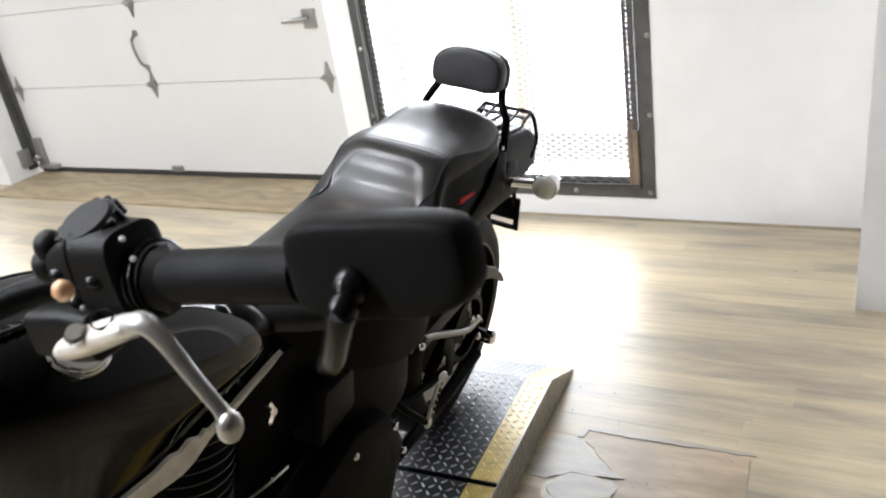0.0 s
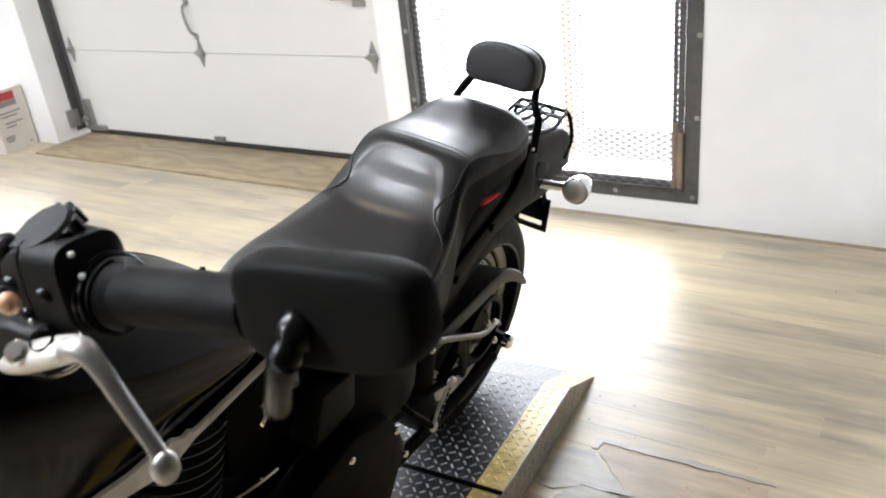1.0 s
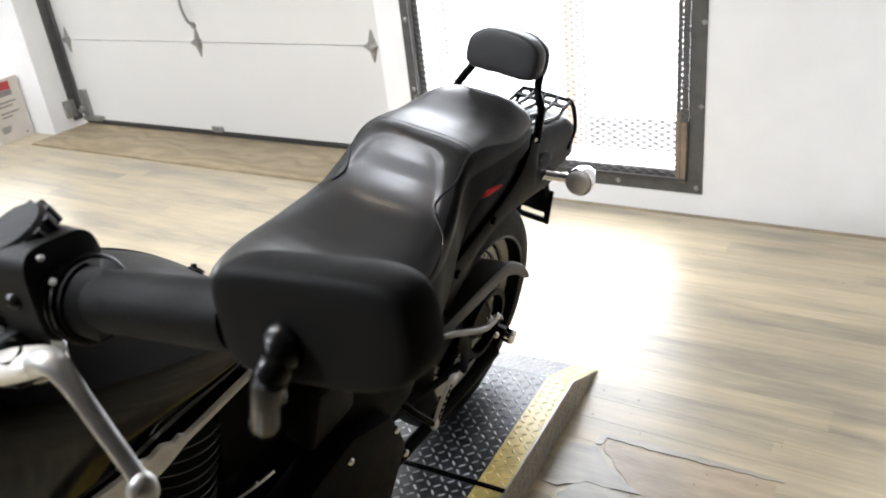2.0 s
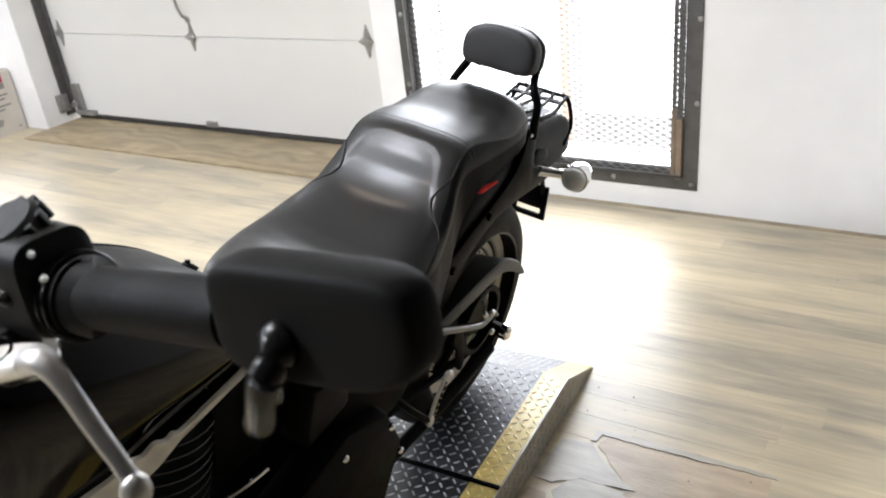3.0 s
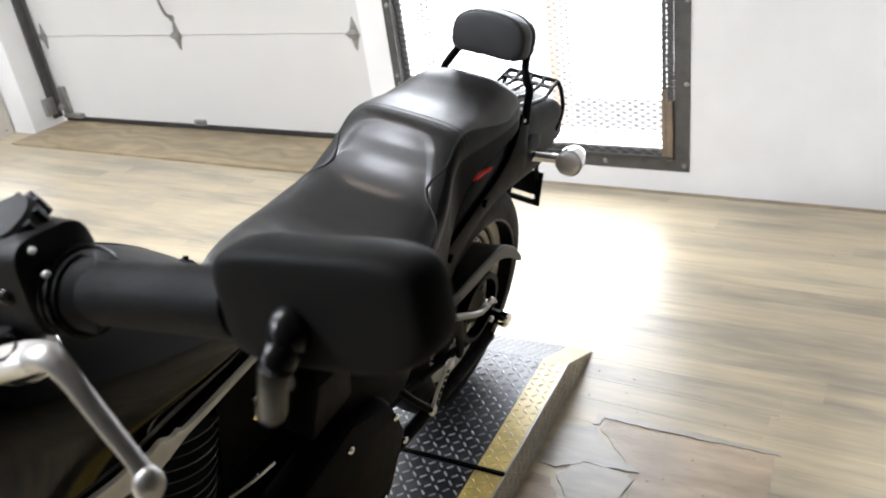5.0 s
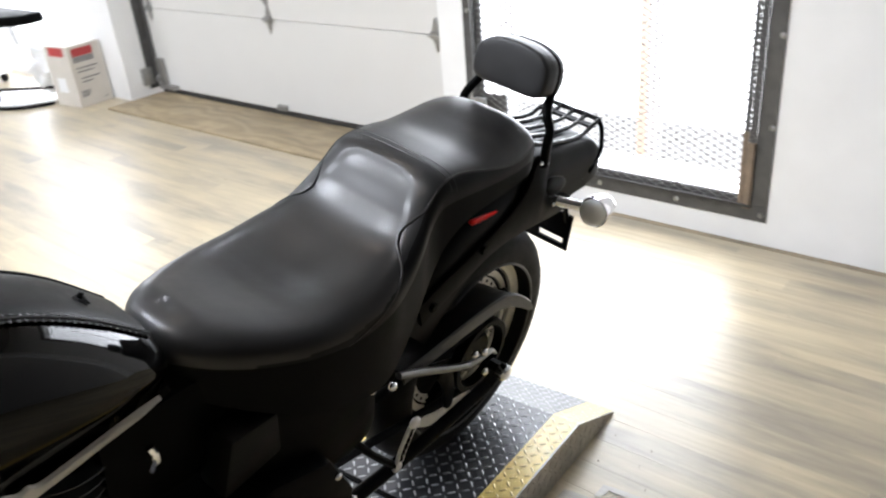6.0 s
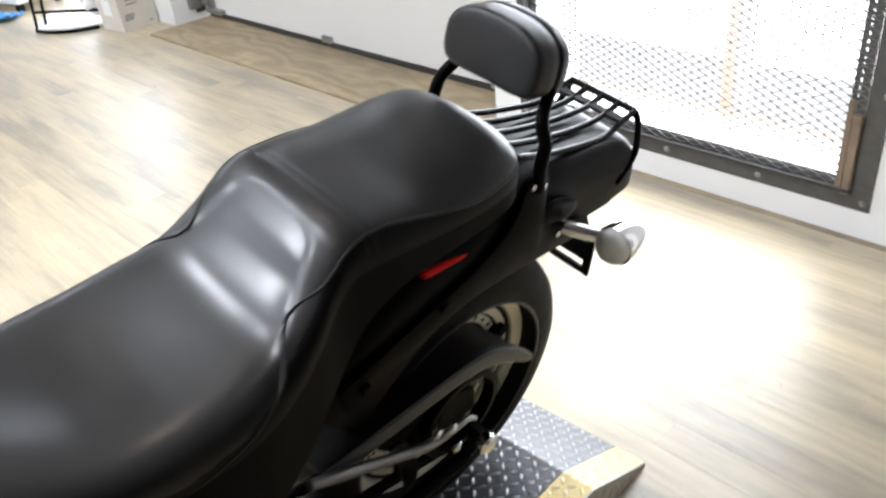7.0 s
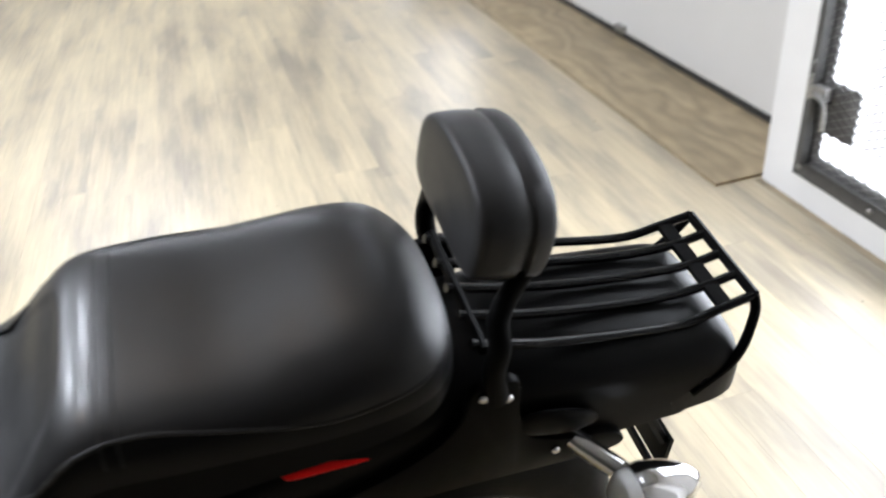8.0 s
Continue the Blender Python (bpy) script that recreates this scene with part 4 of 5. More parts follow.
tube(bm, [(0.133, 1.27, 0.53), (0.136, 1.32, 0.506), (0.137, 1.36, 0.485), (0.137, 1.415, 0.454), (0.137, 1.49, 0.413), (0.134, 1.545, 0.397), (0.128, 1.59, 0.384), (0.125, 1.615, 0.36)], [0.008, 0.0095, 0.0095, 0.0095, 0.009, 0.0075, 0.0065, 0.005], 12, 5, flat=0.8)
part("upper_brace", bm, BRACE, bike, "dull alloy rear brace")
bm = bmesh.new()
disc(bm, (0.13, 1.618, 0.318), (1, 0, 0), 0.017, 0.03, 6, 0.002)
part("axle_nut", bm, SATIN, bike, "black axle nut")
bm = bmesh.new()
disc(bm, (0.152, 1.618, 0.318), (1, 0, 0), 0.02, 0.024, 20, 0.004)
part("axle_cap", bm, CHROME, bike, "chrome axle nut cap")
bm = bmesh.new()
rings = []
edges = []
for y, z, low in spline([(1.30, 0.508, 0.480), (1.37, 0.511, 0.483), (1.45, 0.515, 0.485), (1.53, 0.517, 0.486), (1.60, 0.514, 0.484), (1.65, 0.503, 0.468), (1.70, 0.472, 0.438), (1.738, 0.438, 0.410), (1.757, 0.414, 0.402)], 5):
    rings.append([(0.0, y, z - 0.030), (0.085, y, z - 0.012), (0.112, y, z - 0.001), (0.1165, y, z - 0.001), (0.1165, y, z - 0.006), (0.085, y, z - 0.018), (0.0, y, z - 0.036)])
    edges.append([(0.1165, y, z - 0.001), (0.1195, y, z), (0.1225, y, z - 0.003), (0.1245, y, low + 0.003), (0.1235, y, low), (0.1205, y, low), (0.1165, y, z - 0.006)])
guard = part("belt_guard", loft(bm, rings), PLASTIC, bike, "black plastic belt guard")
# edge paler than the guard's top: scuffed, and lit by its colour
part("guard_edge", loft(bmesh.new(), edges), GUARD, guard, "scuffed guard edge, lit grey in its colour")
bm = bmesh.new()
prism(bm, [tuple(q) for q in spline([(1.44, 0.42), (1.475, 0.40), (1.50, 0.33), (1.50, 0.27), (1.475, 0.275), (1.462, 0.34), (1.435, 0.385)], 3)], "x", 0.098, 0.106, 0.002)
part("shock_link", bm, SATIN, bike, "black link plate beside the wheel")
bm = bmesh.new()
tube(bm, [(0.12, 1.17, 0.43), (0.14, 1.2, 0.385), (0.158, 1.25, 0.325)], 0.008, 8)
peg = part("passenger_peg", bm, SATIN, bike, "folded black passenger peg")
bm = bmesh.new()
for dy in (-0.009, 0.009):
    tube(bm, [(0.162, 1.256 + dy * 0.8, 0.335), (0.17, 1.258 + dy, 0.385), (0.182, 1.262 + dy, 0.445)], 0.0034, 8, flat=1.3)
ball(bm, (0.186, 1.262, 0.455), (0.008, 0.014, 0.012), 14, 10)
ball(bm, (0.16, 1.254, 0.322), (0.008, 0.012, 0.016), 14, 10)
part("peg_bar", bm, POLISHED, peg, "polished slotted peg bar")
for k in range(6):
    bm = bmesh.new()
    u = k / 5
    disc(bm, (0.163 + 0.017 * u, 1.257 + 0.005 * u, 0.345 + 0.092 * u), (0.2, 0, 1), 0.0062, 0.008, 10, 0.001)
    part("peg_rubber", bm, RUBBER, peg)

for y, z in ((1.186, 0.561), (1.241, 0.532), (1.535, 0.425), (1.50, 0.44), (1.55, 0.36)):
    bm = bmesh.new()
    ball(bm, (0.145, y, z), (0.007, 0.009, 0.009), 10, 8)
    part("bolt", bm, CHROME, bike)
# middle: oil tank, covers, engine
bm = bmesh.new()
box(bm, -0.085, 0.085, 0.74, 1.02, 0.56, 0.745, bevel=0.02)
part("frame_cover", bm, SATIN, bike, "black frame cover under the seat nose")
bm = bmesh.new()
box(bm, -0.135, 0.135, 0.93, 1.23, 0.40, 0.67, bevel=0.05)
part("oil_tank", bm, SATIN, bike, "gloss black oil tank")
bm = bmesh.new()
prism(bm, [(0.70, 0.40), (0.80, 0.50), (0.95, 0.54), (1.07, 0.50), (1.13, 0.38), (1.08, 0.24), (0.75, 0.22)], "x", 0.10, 0.17, 0.015)
cover = part("primary_cover", bm, SATIN, bike, "satin black primary cover")
for y, z in ((0.938, 0.50), (1.081, 0.455), (1.12, 0.36), (0.80, 0.46), (1.05, 0.26)):
    bm = bmesh.new()
    ball(bm, (0.172, y, z), (0.006, 0.008, 0.008), 10, 6)
    part("bolt", bm, CHROME, cover)
bm = bmesh.new()
prism(bm, [(0.88, 0.55), (0.90, 0.655), (0.985, 0.655), (0.99, 0.57)], "x", 0.08, 0.14, 0.008)
part("side_cover", bm, PLASTIC, bike, "black plastic side cover")
for y0, slope in ((0.53, -0.25), (0.67, 0.2)):
    bm = bmesh.new()
    tube(bm, [(0, y0, 0.46), (0, y0 + slope * 0.26, 0.72)], 0.07, 20)
    cyl = part("cylinder", bm, SATIN, bike, "black finned engine cylinder")
    for k in range(10):
        bm = bmesh.new()
        disc(bm, (0, y0 + slope * 0.02 * k, 0.52 + k * 0.02), (0, slope, 1), 0.092, 0.003, 30, 0.001)
        part("fin", bm, ENGINE, cyl)
bm = bmesh.new()
box(bm, -0.11, 0.11, 0.50, 1.15, 0.2, 0.48, bevel=0.04)
part("crankcase", bm, SATIN, bike, "black engine crankcase")

bm = bmesh.new()
box(bm, -0.075, 0.075, 0.45, 0.86, 0.715, 0.757, bevel=0.012)
part("rocker_box", bm, SATIN, bike, "black rocker boxes under the tank")
bm = bmesh.new()
tube(bm, [(0.13, 0.70, 0.60), (0.14, 0.74, 0.603), (0.14, 0.785, 0.597)], 0.004, 6)
part("engine_rod", bm, CHROME, bike)
bm = bmesh.new()
tube(bm, [(0.10, 0.80, 0.70), (0.105, 0.805, 0.68), (0.10, 0.80, 0.655)], 0.006, 6)
part("clip", bm, CHROME, bike)
# front: bars, grip, controls, mirror
bm = bmesh.new()
tube(bm, [(0, 0.34, 1.08), (0.07, 0.36, 1.085), (0.15, 0.42, 1.13), (0.22, 0.448, 1.158), (0.287, 0.45, 1.178), (0.42, 0.455, 1.221)], 0.0125, 12)
part("handlebar", bm, SATIN, bike, "black handlebar")
bm = bmesh.new()
tube(bm, [(0.292, 0.45, 1.18), (0.30, 0.45, 1.182), (0.304, 0.45, 1.184), (0.42, 0.455, 1.221), (0.43, 0.455, 1.2245)], [0.029, 0.029, 0.0225, 0.0228, 0.02], 24, 3)
part("grip", bm, RUBBER, bike, "black rubber grip")
BAR = Vector((0.957, 0.036, 0.29)).normalized()
BAR_F = Vector((0.02, -1.0, 0.06)).normalized()
BAR_U = BAR_F.cross(BAR).normalized()


def bar_block(bm, start, rows, square=4.0, sides=32):
    """A squared block along the handlebar: rows of (along, half depth, half height, forward, up)."""
    rings = []
    for along, hd, hh, f, u in rows:
        ring = []
        for k in range(sides):
            a = 2 * math.pi * k / sides
            c, q = math.cos(a), math.sin(a)
            e = 2 / square
            ring.append(Vector(start) + BAR * along + BAR_F * (f + hd * math.copysign(abs(c) ** e, c)) + BAR_U * (u + hh * math.copysign(abs(q) ** e, q)))
        rings.append(ring)
    return loft(bm, rings)


bm = bmesh.new()
bar_block(bm, (0.205, 0.447, 1.153), [(0.0, 0.02, 0.022, 0.004, 0.008), (0.003, 0.028, 0.03, 0.004, 0.008), (0.036, 0.033, 0.040, 0.004, 0.012), (0.0375, 0.031, 0.038, 0.004, 0.012), (0.039, 0.033, 0.040, 0.004, 0.012), (0.078, 0.031, 0.036, 0.004, 0.012), (0.082, 0.024, 0.026, 0.003, 0.006)])
housing = part("switch_housing", bm, PLASTIC, bike, "black squared switch housing with a seam")
bm = bmesh.new()
for along, rad in ((0.084, 0.033), (0.0875, 0.030), (0.091, 0.033)):
    disc(bm, Vector((0.205, 0.447, 1.153)) + BAR * along, BAR, rad, 0.003, 28, 0.0008)
part("collar", bm, STEM, housing, "ribbed black collar")
# ribbed thumb knob on the housing's top
KNOB = Vector((0.205, 0.447, 1.153)) + BAR * 0.040 + BAR_F * 0.006 + BAR_U * 0.049
bm = bmesh.new()
disc(bm, KNOB, BAR_F * 0.5 + BAR_U, 0.0265, 0.018, 28, 0.004)
part("thumb_knob", bm, PLASTIC, housing, "ribbed black thumb knob")
ax = (BAR_F * 0.5 + BAR_U).normalized()
ka, kb = BAR, ax.cross(BAR).normalized()
for k in range(13):
    a = 2 * math.pi * k / 13
    bm = bmesh.new()
    tube(bm, [KNOB + (ka * math.cos(a) + kb * math.sin(a)) * 0.0262 - ax * 0.008, KNOB + (ka * math.cos(a) + kb * math.sin(a)) * 0.0262 + ax * 0.006], 0.0034, 8)
    part("rib", bm, PLASTIC, housing)
bm = bmesh.new()
ball(bm, (0.192, 0.432, 1.188), (0.014, 0.013, 0.015))
ball(bm, (0.182, 0.436, 1.165), (0.017, 0.015, 0.016))
part("switch_button", bm, PLASTIC, housing, "rounded black push button")
for along, f, u in ((0.018, 0.034, 0.018), (0.03, 0.035, -0.006), (0.058, 0.035, 0.012)):
    bm = bmesh.new()
    ball(bm, Vector((0.205, 0.447, 1.153)) + BAR * along + BAR_F * f + BAR_U * u, (0.0085, 0.006, 0.0065), 14, 10)
    part("switch_button", bm, STEM, housing)
for p in ((0.294, 0.418, 1.232), (0.302, 0.418, 1.217), (0.258, 0.4, 1.168)):
    bm = bmesh.new()
    ball(bm, p, (0.0024, 0.0024, 0.0024), 10, 8)
    part("screw", bm, ZINC, housing)
bm = bmesh.new()
ball(bm, (0.256, 0.388, 1.190), (0.009, 0.008, 0.009), 12, 8)
part("amber_lens", bm, AMBER, housing, "small amber lens")
bm = bmesh.new()
bar_block(bm, (0.19, 0.41, 1.118), [(0.0, 0.012, 0.014, 0, 0), (0.003, 0.017, 0.02, 0, 0), (0.05, 0.02, 0.024, 0, 0), (0.075, 0.018, 0.02, 0, -0.002), (0.079, 0.013, 0.015, 0, -0.003)], 5.0)
part("clutch_bracket", bm, PLASTIC, bike, "black clutch bracket")
lever = empty("clutch_lever")
lever.parent = bike
bm = bmesh.new()
tube(bm, [(0.33, 0.381, 1.188), (0.345, 0.38, 1.197), (0.362, 0.379, 1.19), (0.39, 0.377, 1.167), (0.41, 0.376, 1.15), (0.418, 0.375, 1.142)], [0.011, 0.0095, 0.007, 0.0062, 0.006, 0.007], 12, flat=0.85)
ball(bm, (0.419, 0.375, 1.137), (0.0095, 0.01, 0.0135))
part("blade", bm, LEVER, lever, "satin alloy lever blade")
bm = bmesh.new()
tube(bm, [(0.242, 0.388, 1.13), (0.25, 0.388, 1.135), (0.28, 0.387, 1.155), (0.322, 0.383, 1.183), (0.338, 0.382, 1.193)], [0.009, 0.015, 0.0185, 0.0155, 0.009], 20, 5, flat=0.62)
perch = part("perch", bm, TRIM, lever, "chromed lever perch")
bm = bmesh.new()
disc(bm, (0.285, 0.37, 1.172), (0.1, -0.6, 1), 0.009, 0.008, 14, 0.002)
part("pivot_screw", bm, CHROME, perch)
bm = bmesh.new()
disc(bm, (0.308, 0.376, 1.19), (0.1, -0.6, 1), 0.009, 0.003, 14, 0.001, inner=0.008)
part("pivot_ring", bm, SATIN, perch)
mirror = empty("mirror")
mirror.parent = bike
bm = bmesh.new()
MC = Vector((0.4995, 0.448, 1.2585))
mt = Matrix.Rotation(radians(-18), 3, "Y") @ Matrix.Rotation(radians(-4), 3, "X")


def mirror_ring(scale_, depth):
    ring = []
    for k in range(48):
        a = 2 * math.pi * k / 48
        c, s = math.cos(a), math.sin(a)
        e = 0.78 if c > 0 and s < 0 else 0.45
        x, z = 0.0735 * math.copysign(abs(c) ** (e - 0.04), c), 0.0358 * math.copysign(abs(s) ** e, s)
        z *= 1 + 0.03 * (-x / 0.079)
        ring.append(MC + mt @ Vector((x * scale_, depth, z * scale_)))
    return ring


shell = [(0.1, -0.0186), (0.4, -0.0184), (0.7, -0.018), (0.84, -0.0173), (0.905, -0.0162), (0.945, -0.0142), (0.972, -0.0115), (0.99, -0.0075), (0.998, -0.003)]
loft(bm, [*[mirror_ring(q, d) for q, d in shell], mirror_ring(1.0, 0.0), mirror_ring(1.0, 0.008), mirror_ring(0.97, 0.012)])
part("mirror_shell", bm, SHELL, mirror, "matt black mirror shell")
bm = bmesh.new()
loft(bm, [mirror_ring(0.94, 0.0121), mirror_ring(0.93, 0.0135)])
part("mirror_glass", bm, CHROME, mirror)
bm = bmesh.new()
tube(bm, [(0.484, 0.438, 1.248), (0.487, 0.431, 1.248), (0.489, 0.423, 1.246), (0.490, 0.417, 1.244)], [0.0145, 0.0145, 0.0125, 0.008], 20, 3)
tube(bm, [(0.49, 0.428, 1.246), (0.488, 0.416, 1.236), (0.484, 0.415, 1.215), (0.473, 0.425, 1.185), (0.461, 0.438, 1.165), (0.456, 0.444, 1.157)], [0.0095, 0.0105, 0.0088, 0.0096, 0.0088, 0.005], 16)
tube(bm, [(0.481, 0.425, 1.205), (0.468, 0.437, 1.212), (0.455, 0.447, 1.214)], [0.008, 0.008, 0.006], 12)
part("mirror_stem", bm, STEM, mirror, "black mirror stem")

# ---- things by the shopfront ----
carton = tagged(empty("carton", Matrix.Translation((-5.25, 2.99, 0)) @ Matrix.Rotation(radians(6), 4, "Z")), "white shipping carton with a red printed band", "box")
part("body", boxes((-0.27, 0.0, 0.0, 0.26, 0.001, 0.42), bevel=0.003), CARTON, carton, smooth=False)
part("print", boxes((0.0, 0.0015, 0.03, 0.19, 0.345, 0.40)), PRINT, carton, "red printed band", smooth=False)
part("print", boxes((0.0, 0.0015, 0.03, 0.19, 0.305, 0.343)), INK, carton, "dark grey printed band", smooth=False)
for z, a, b in ((0.26, 0.04, 0.2), (0.235, 0.04, 0.17), (0.19, 0.06, 0.2), (0.165, 0.06, 0.14), (0.10, 0.03, 0.1), (0.085, 0.03, 0.1), (0.07, 0.03, 0.09), (0.03, 0.2, 0.22)):
    part("print", boxes((0.0, 0.0012, a, b, z, z + 0.011)), INK, carton, "grey printed line", smooth=False)
part("print", boxes((-0.22, -0.05, -0.0015, 0.0, 0.35, 0.41)), PRINT, carton, "red printed band", smooth=False)
part("print", boxes((-0.2, -0.1, -0.0012, 0.0, 0.1, 0.2)), WHITE, carton, "pale printed panel", smooth=False)

stand = tagged(empty("rolling_stand", Matrix.Translation((-5.95, 2.85, 0))), "rolling work stand with white tray and black tube frame", "stand")
bm = bmesh.new()
prism(bm, [(0.04, -0.19), (0.16, -0.16), (0.30, -0.06), (0.39, 0.10), (0.36, 0.25), (-0.35, 0.1), (-0.1, -0.12)], "z", 0.018, 0.035, 0.003)
part("tray", bm, WHITE, stand, "white base tray", smooth=False)
bm = bmesh.new()
tube(bm, [(0.04, -0.195, 0.012), (0.16, -0.165, 0.012), (0.30, -0.065, 0.012), (0.395, 0.10, 0.012)], 0.012, 8)
part("tray_edge", bm, SATIN, stand, "black rubber tray edge")
for pts in ([(0.05, -0.19, 0.02), (-0.07, -0.1, 0.5), (-0.1, -0.08, 0.62)], [(0.03, -0.12, 0.02), (0.0, -0.05, 0.5), (0.0, -0.03, 0.62)], [(-0.02, -0.16, 0.12), (0.45, 0.16, 0.12)], [(0.36, 0.16, 0.03), (0.36, 0.16, 0.2)]):
    bm = bmesh.new()
    tube(bm, pts, 0.011, 8)
    part("tube", bm, SATIN, stand, "black steel tube")
bm = bmesh.new()
prism(bm, [(-0.5, -0.12), (0.2, -0.12), (0.38, 0.05), (0.36, 0.22), (-0.5, 0.22)], "z", 0.56, 0.63, 0.02)
part("top", bm, SATIN, stand, "dark padded top")
for k, (x, y) in enumerate(((-0.25, -0.1), (-0.12, -0.11), (0.02, -0.1), (0.16, -0.08), (0.28, 0.0))):
    bm = bmesh.new()
    tube(bm, [(x, y, 0.57), (x + 0.02, y, 0.5), (x + 0.03, y + 0.01, 0.44 + 0.02 * (k % 2))], 0.005, 6)
    part("strap", bm, SATIN, stand)

bag = tagged(empty("plastic_bag"), "crumpled white plastic bag hanging on the stand", "bag")
bm = bmesh.new()
bmesh.ops.create_icosphere(bm, subdivisions=4, radius=1, matrix=Matrix.LocRotScale((-5.66, 2.99, 0.23), None, (0.1, 0.08, 0.17)))
for v in bm.verts:
    d = noise.noise(v.co * 14) * 0.035 + noise.noise(v.co * 40) * 0.01
    v.co += v.normal * d
part("film", bm, WHITE, bag)

cloth = tagged(empty("cloth"), "crumpled blue shop cloth lying on the floor", "cloth")
bm = bmesh.new()
bmesh.ops.create_grid(bm, x_segments=26, y_segments=22, size=1, matrix=Matrix.LocRotScale((-6.57, 2.63, 0.0), Euler((0, 0, 0.5)), (0.14, 0.1, 1)))
for v in bm.verts:
    n = noise.noise(v.co * 9) + 0.5 * noise.noise(v.co * 25)
    v.co.z = 0.012 + 0.05 * max(0, n + 0.35)
    v.co.x += 0.03 * noise.noise(v.co * 12 + Vector((5, 0, 0)))
    v.co.y += 0.03 * noise.noise(v.co * 12 + Vector((0, 7, 0)))
ext = bmesh.ops.extrude_face_region(bm, geom=bm.faces[:])
for v in [g for g in ext["geom"] if isinstance(g, bmesh.types.BMVert)]:
    v.co.z = max(0.001, v.co.z - 0.006)
part("fabric", bm, BLUE, cloth)

sheet = tagged(empty("cardboard_sheet"), "flat brown cardboard sheet on the floor", "cardboard")
bm = bmesh.new()
prism(bm, [(-7.05, 2.27), (-6.6, 2.29), (-6.52, 2.46), (-6.95, 2.5)], "z", 0.001, 0.006)
part("board", bm, KRAFT, sheet, smooth=False)

cabinet = tagged(empty("cabinet", Matrix.Translation((-7.05, 2.66, 0)) @ Matrix.Rotation(radians(14), 4, "Z")), "white cabinet on black castors with a dark panel", "cabinet")
part("body", boxes((-0.5, 0.5, 0.0, 0.4, 0.07, 1.1), bevel=0.006), WHITE, cabinet, smooth=False)
part("panel", boxes((-0.32, -0.08, -0.004, 0.0, 0.13, 0.5)), STEEL, cabinet, "dark recessed panel", smooth=False)
for x, y in ((-0.45, 0.04), (0.45, 0.04), (-0.45, 0.36), (0.45, 0.36)):
    bm = bmesh.new()
    disc(bm, (x, y, 0.035), (1, 0, 0), 0.034, 0.03, 18, 0.004)
    part("castor", bm, RUBBER, cabinet)

# ---- floor pieces ----
def plank_mesh(length, width):
    bm = bmesh.new()
    g = 0.0001
    b = 0.0003
    x, y = length / 2 - g, width / 2 - g
    rings = [[(-x, -y, -0.0045), (x, -y, -0.0045), (x, y, -0.0045), (-x, y, -0.0045)], [(-x, -y, -b), (x, -y, -b), (x, y, -b), (-x, y, -b)], [(-x + b, -y + b, 0), (x - b, -y + b, 0), (x - b, y - b, 0), (-x + b, y - b, 0)]]
    loft(bm, rings, cap=False)
    bm.faces.new(list(bm.verts)[8:12])
    me = bpy.data.meshes.new("plank")
    bmesh.ops.recalc_face_normals(bm, faces=bm.faces)
    bm.to_mesh(me)
    bm.free()
    me.materials.append(VINYL)
    return me


PL, PWD = 0.92, 0.092
whole = plank_mesh(PL, PWD)
rng = random.Random(4)
far = []
for j in range(int((YD + 5.0) / PWD)):
    y = YD - 0.01 - (j + 0.5) * PWD
    shift = rng.random() * PL
    n = 0
    x = -11.9 + shift - PL
    while x < 4.5:
        near = -5.4 < x < 0.0 and y > 0.8
        if near:
            ob = new("plank", whole)
            ob.parent = floor
            ob.location = (x + PL / 2, y, 0)
        else:
            far.append((x + PL / 2, y))
        x += PL
verts, faces = [], []
for x, y in far:
    k = len(verts)
    a, b = PL / 2 - 0.0004, PWD / 2 - 0.0003
    verts += [(x - a, y - b, 0), (x + a, y - b, 0), (x + a, y + b, 0), (x - a, y + b, 0)]
    verts += [(x - a, y - b, -0.004), (x + a, y - b, -0.004), (x + a, y + b, -0.004), (x - a, y + b, -0.004)]
    faces += [(k, k + 1, k + 2, k + 3), (k + 4, k + 5, k + 1, k), (k + 5, k + 6, k + 2, k + 1), (k + 6, k + 7, k + 3, k + 2), (k + 7, k + 4, k, k + 3)]
me = bpy.data.meshes.new("far_planks")
me.from_pydata(verts, [], faces)
me.materials.append(VINYL)
farp = new("far_planks", me)
farp.parent = floor
tagged(farp, kind="stuff")


# ---- torn floor beside the lift ----
def ragged(outline, amount=0.006, step=0.02, seed=1):
    r = random.Random(seed)
    out = []
    for (x0, y0), (x1, y1) in zip(outline, [*outline[1:], outline[0]]):
        n = max(1, int(math.hypot(x1 - x0, y1 - y0) / step))
        for k in range(n):
            t = k / n
            out.append((x0 + (x1 - x0) * t + r.uniform(-amount, amount), y0 + (y1 - y0) * t + r.uniform(-amount, amount)))
    return out


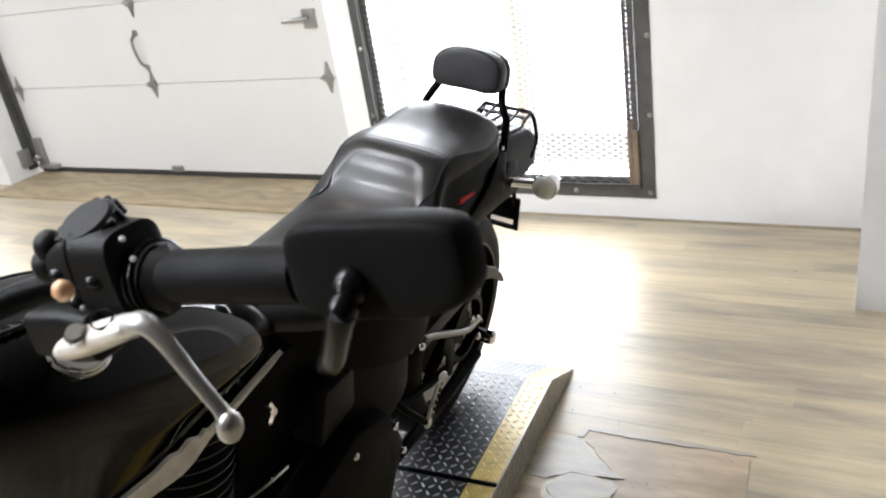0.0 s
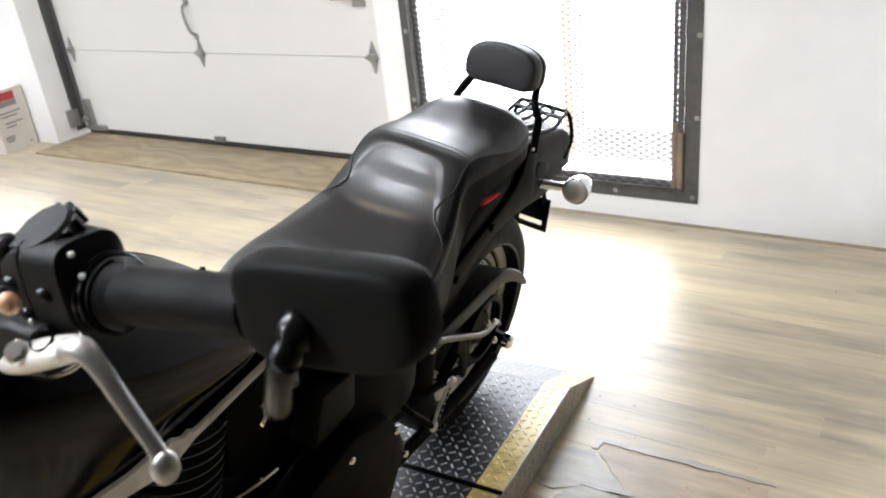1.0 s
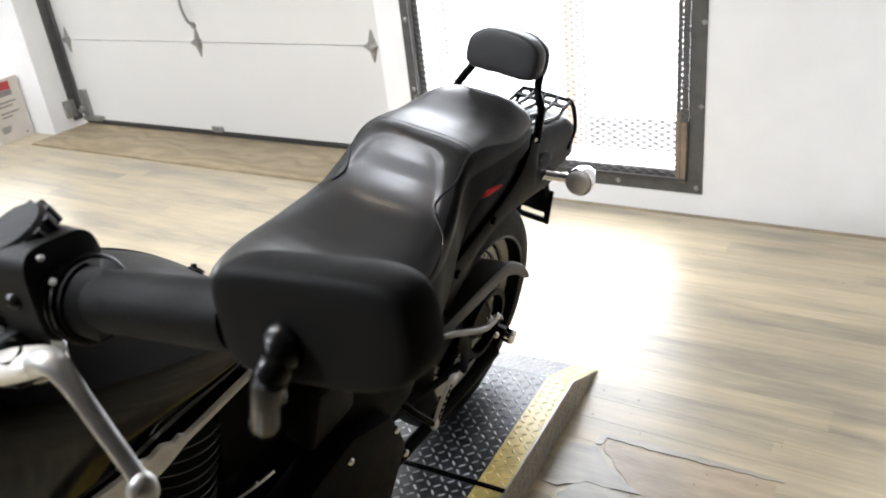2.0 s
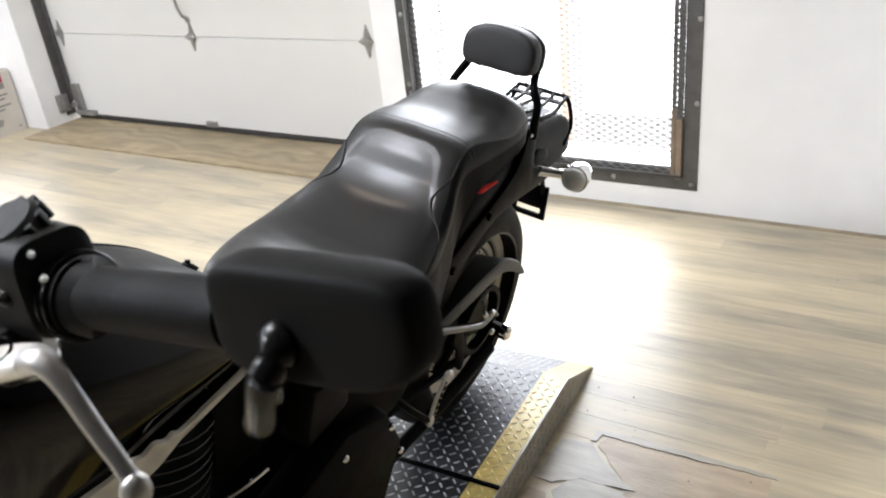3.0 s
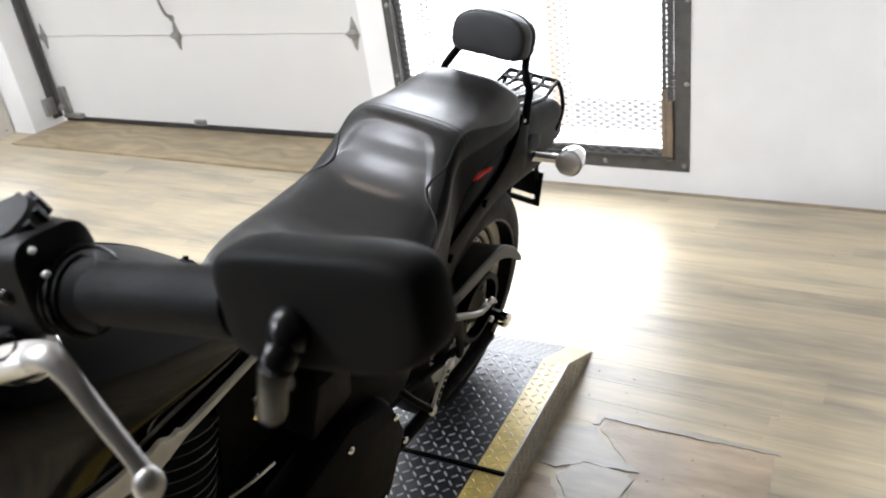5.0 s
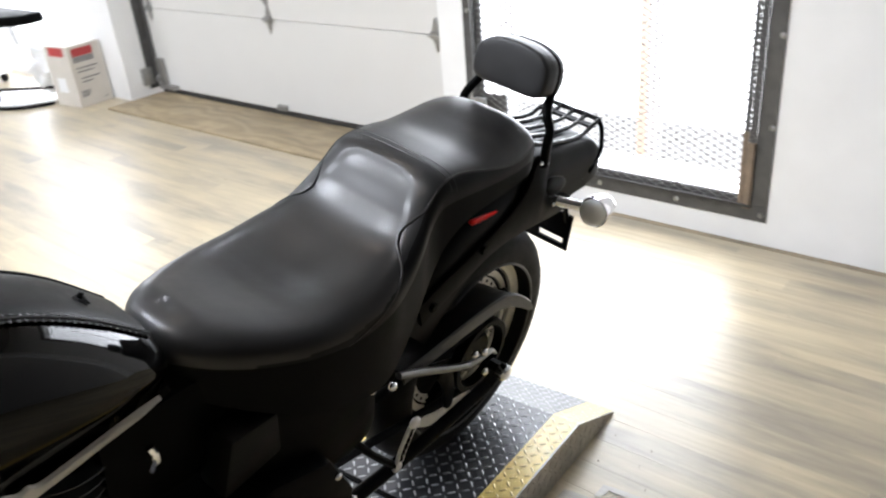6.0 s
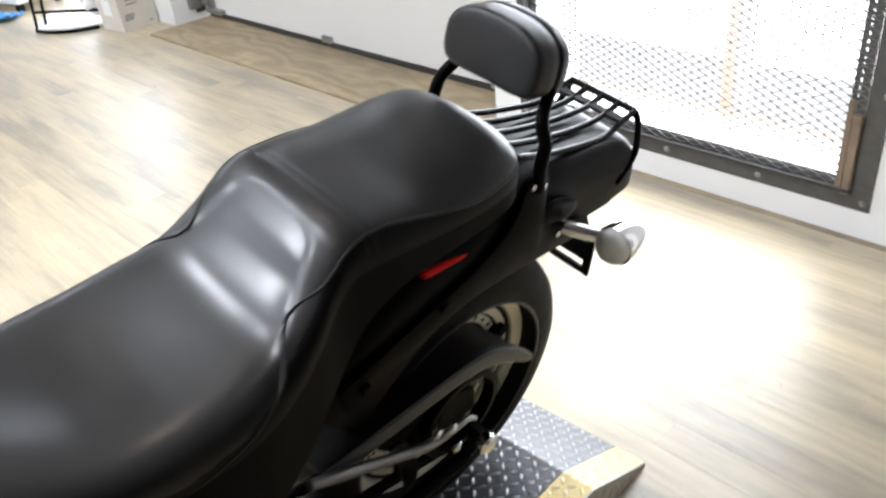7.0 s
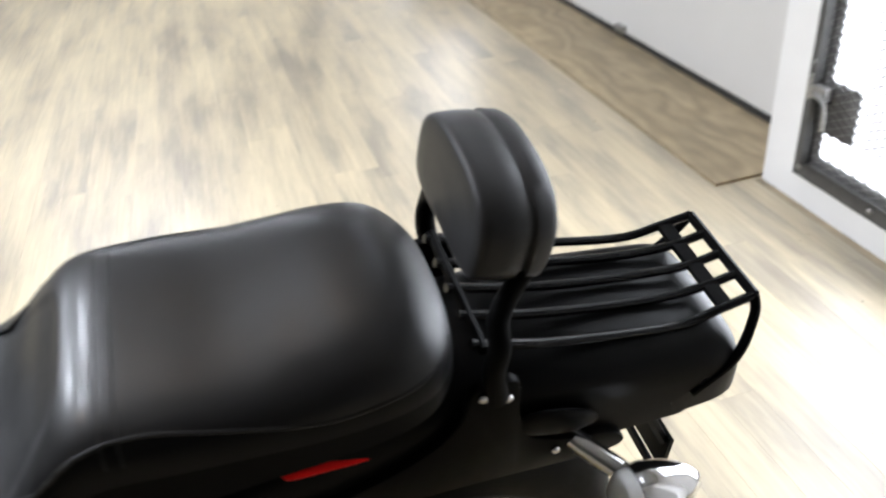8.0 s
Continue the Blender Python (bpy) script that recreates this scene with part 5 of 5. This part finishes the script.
bm = bmesh.new()
prism(bm, ragged([(-0.505, 1.735), (-0.495, 1.775), (-0.40, 1.772), (-0.284, 1.775), (-0.083, 1.783), (-0.075, 1.55), (-0.08, 1.30), (-0.42, 1.28), (-0.37, 1.55), (-0.40, 1.63)], 0.004, 0.02, 3), "z", 0.0004, 0.0018)
structure(put("torn_patch", bm, SUBFLOOR), "bare reddish underlay showing through the torn vinyl", "floor")
bm = bmesh.new()
prism(bm, ragged([(-0.612, 1.52), (-0.56, 1.515), (-0.52, 1.46), (-0.44, 1.30), (-0.612, 1.28)], 0.004, 0.02, 5), "z", 0.0004, 0.0018)
structure(put("torn_patch", bm, SUBFLOOR), "bare reddish underlay showing through the torn vinyl", "floor")
# lifted vinyl along the tears
for name, outline, z in (
    ("vinyl_flap", [(-0.60, 1.72), (-0.52, 1.735), (-0.481, 1.69), (-0.42, 1.64), (-0.365, 1.613), (-0.43, 1.60), (-0.50, 1.60), (-0.56, 1.56), (-0.61, 1.56)], 0.0035),
    ("vinyl_flap", [(-0.52, 1.60), (-0.42, 1.60), (-0.37, 1.58), (-0.39, 1.50), (-0.43, 1.42), (-0.50, 1.47), (-0.55, 1.53)], 0.003),
    ("vinyl_flap", [(-0.51, 1.778), (-0.40, 1.776), (-0.284, 1.779), (-0.07, 1.788), (-0.072, 1.80), (-0.25, 1.80), (-0.45, 1.80), (-0.53, 1.79), (-0.53, 1.745), (-0.512, 1.745)], 0.0028),
):
    bm = bmesh.new()
    pts = ragged(outline, 0.0025, 0.018, len(outline))
    rings = [[(x, y, 0.0005) for x, y in pts], [(x, y, z + 0.002 * noise.noise(Vector((x * 8, y * 8, 0)))) for x, y in pts]]
    loft(bm, rings)
    structure(put(name, bm, GREYVINYL), "lifted worn grey vinyl beside the tear", "floor")
# crumbs of dirt
rc = random.Random(9)
verts, faces = [], []
for k in range(130):
    x, y = (rc.uniform(-0.6, 0.05), rc.uniform(1.35, 2.0)) if k < 50 else (rc.uniform(-5, 0.05), rc.uniform(1.5, 3.2))
    s = rc.uniform(0.001, 0.0028)
    i = len(verts)
    verts += [(x - s, y - s * rc.random(), 0.001), (x + s, y - s, 0.001), (x + s * rc.random(), y + s, 0.001), (x, y, 0.002 + s * 0.6)]
    faces += [(i, i + 1, i + 3), (i + 1, i + 2, i + 3), (i + 2, i, i + 3)]
me = bpy.data.meshes.new("floor_crumbs")
me.from_pydata(verts, [], faces)
me.materials.append(CRUMB)
tagged(new("floor_crumbs", me), "small dark crumbs of dirt on the floor", "dirt", kind="stuff")
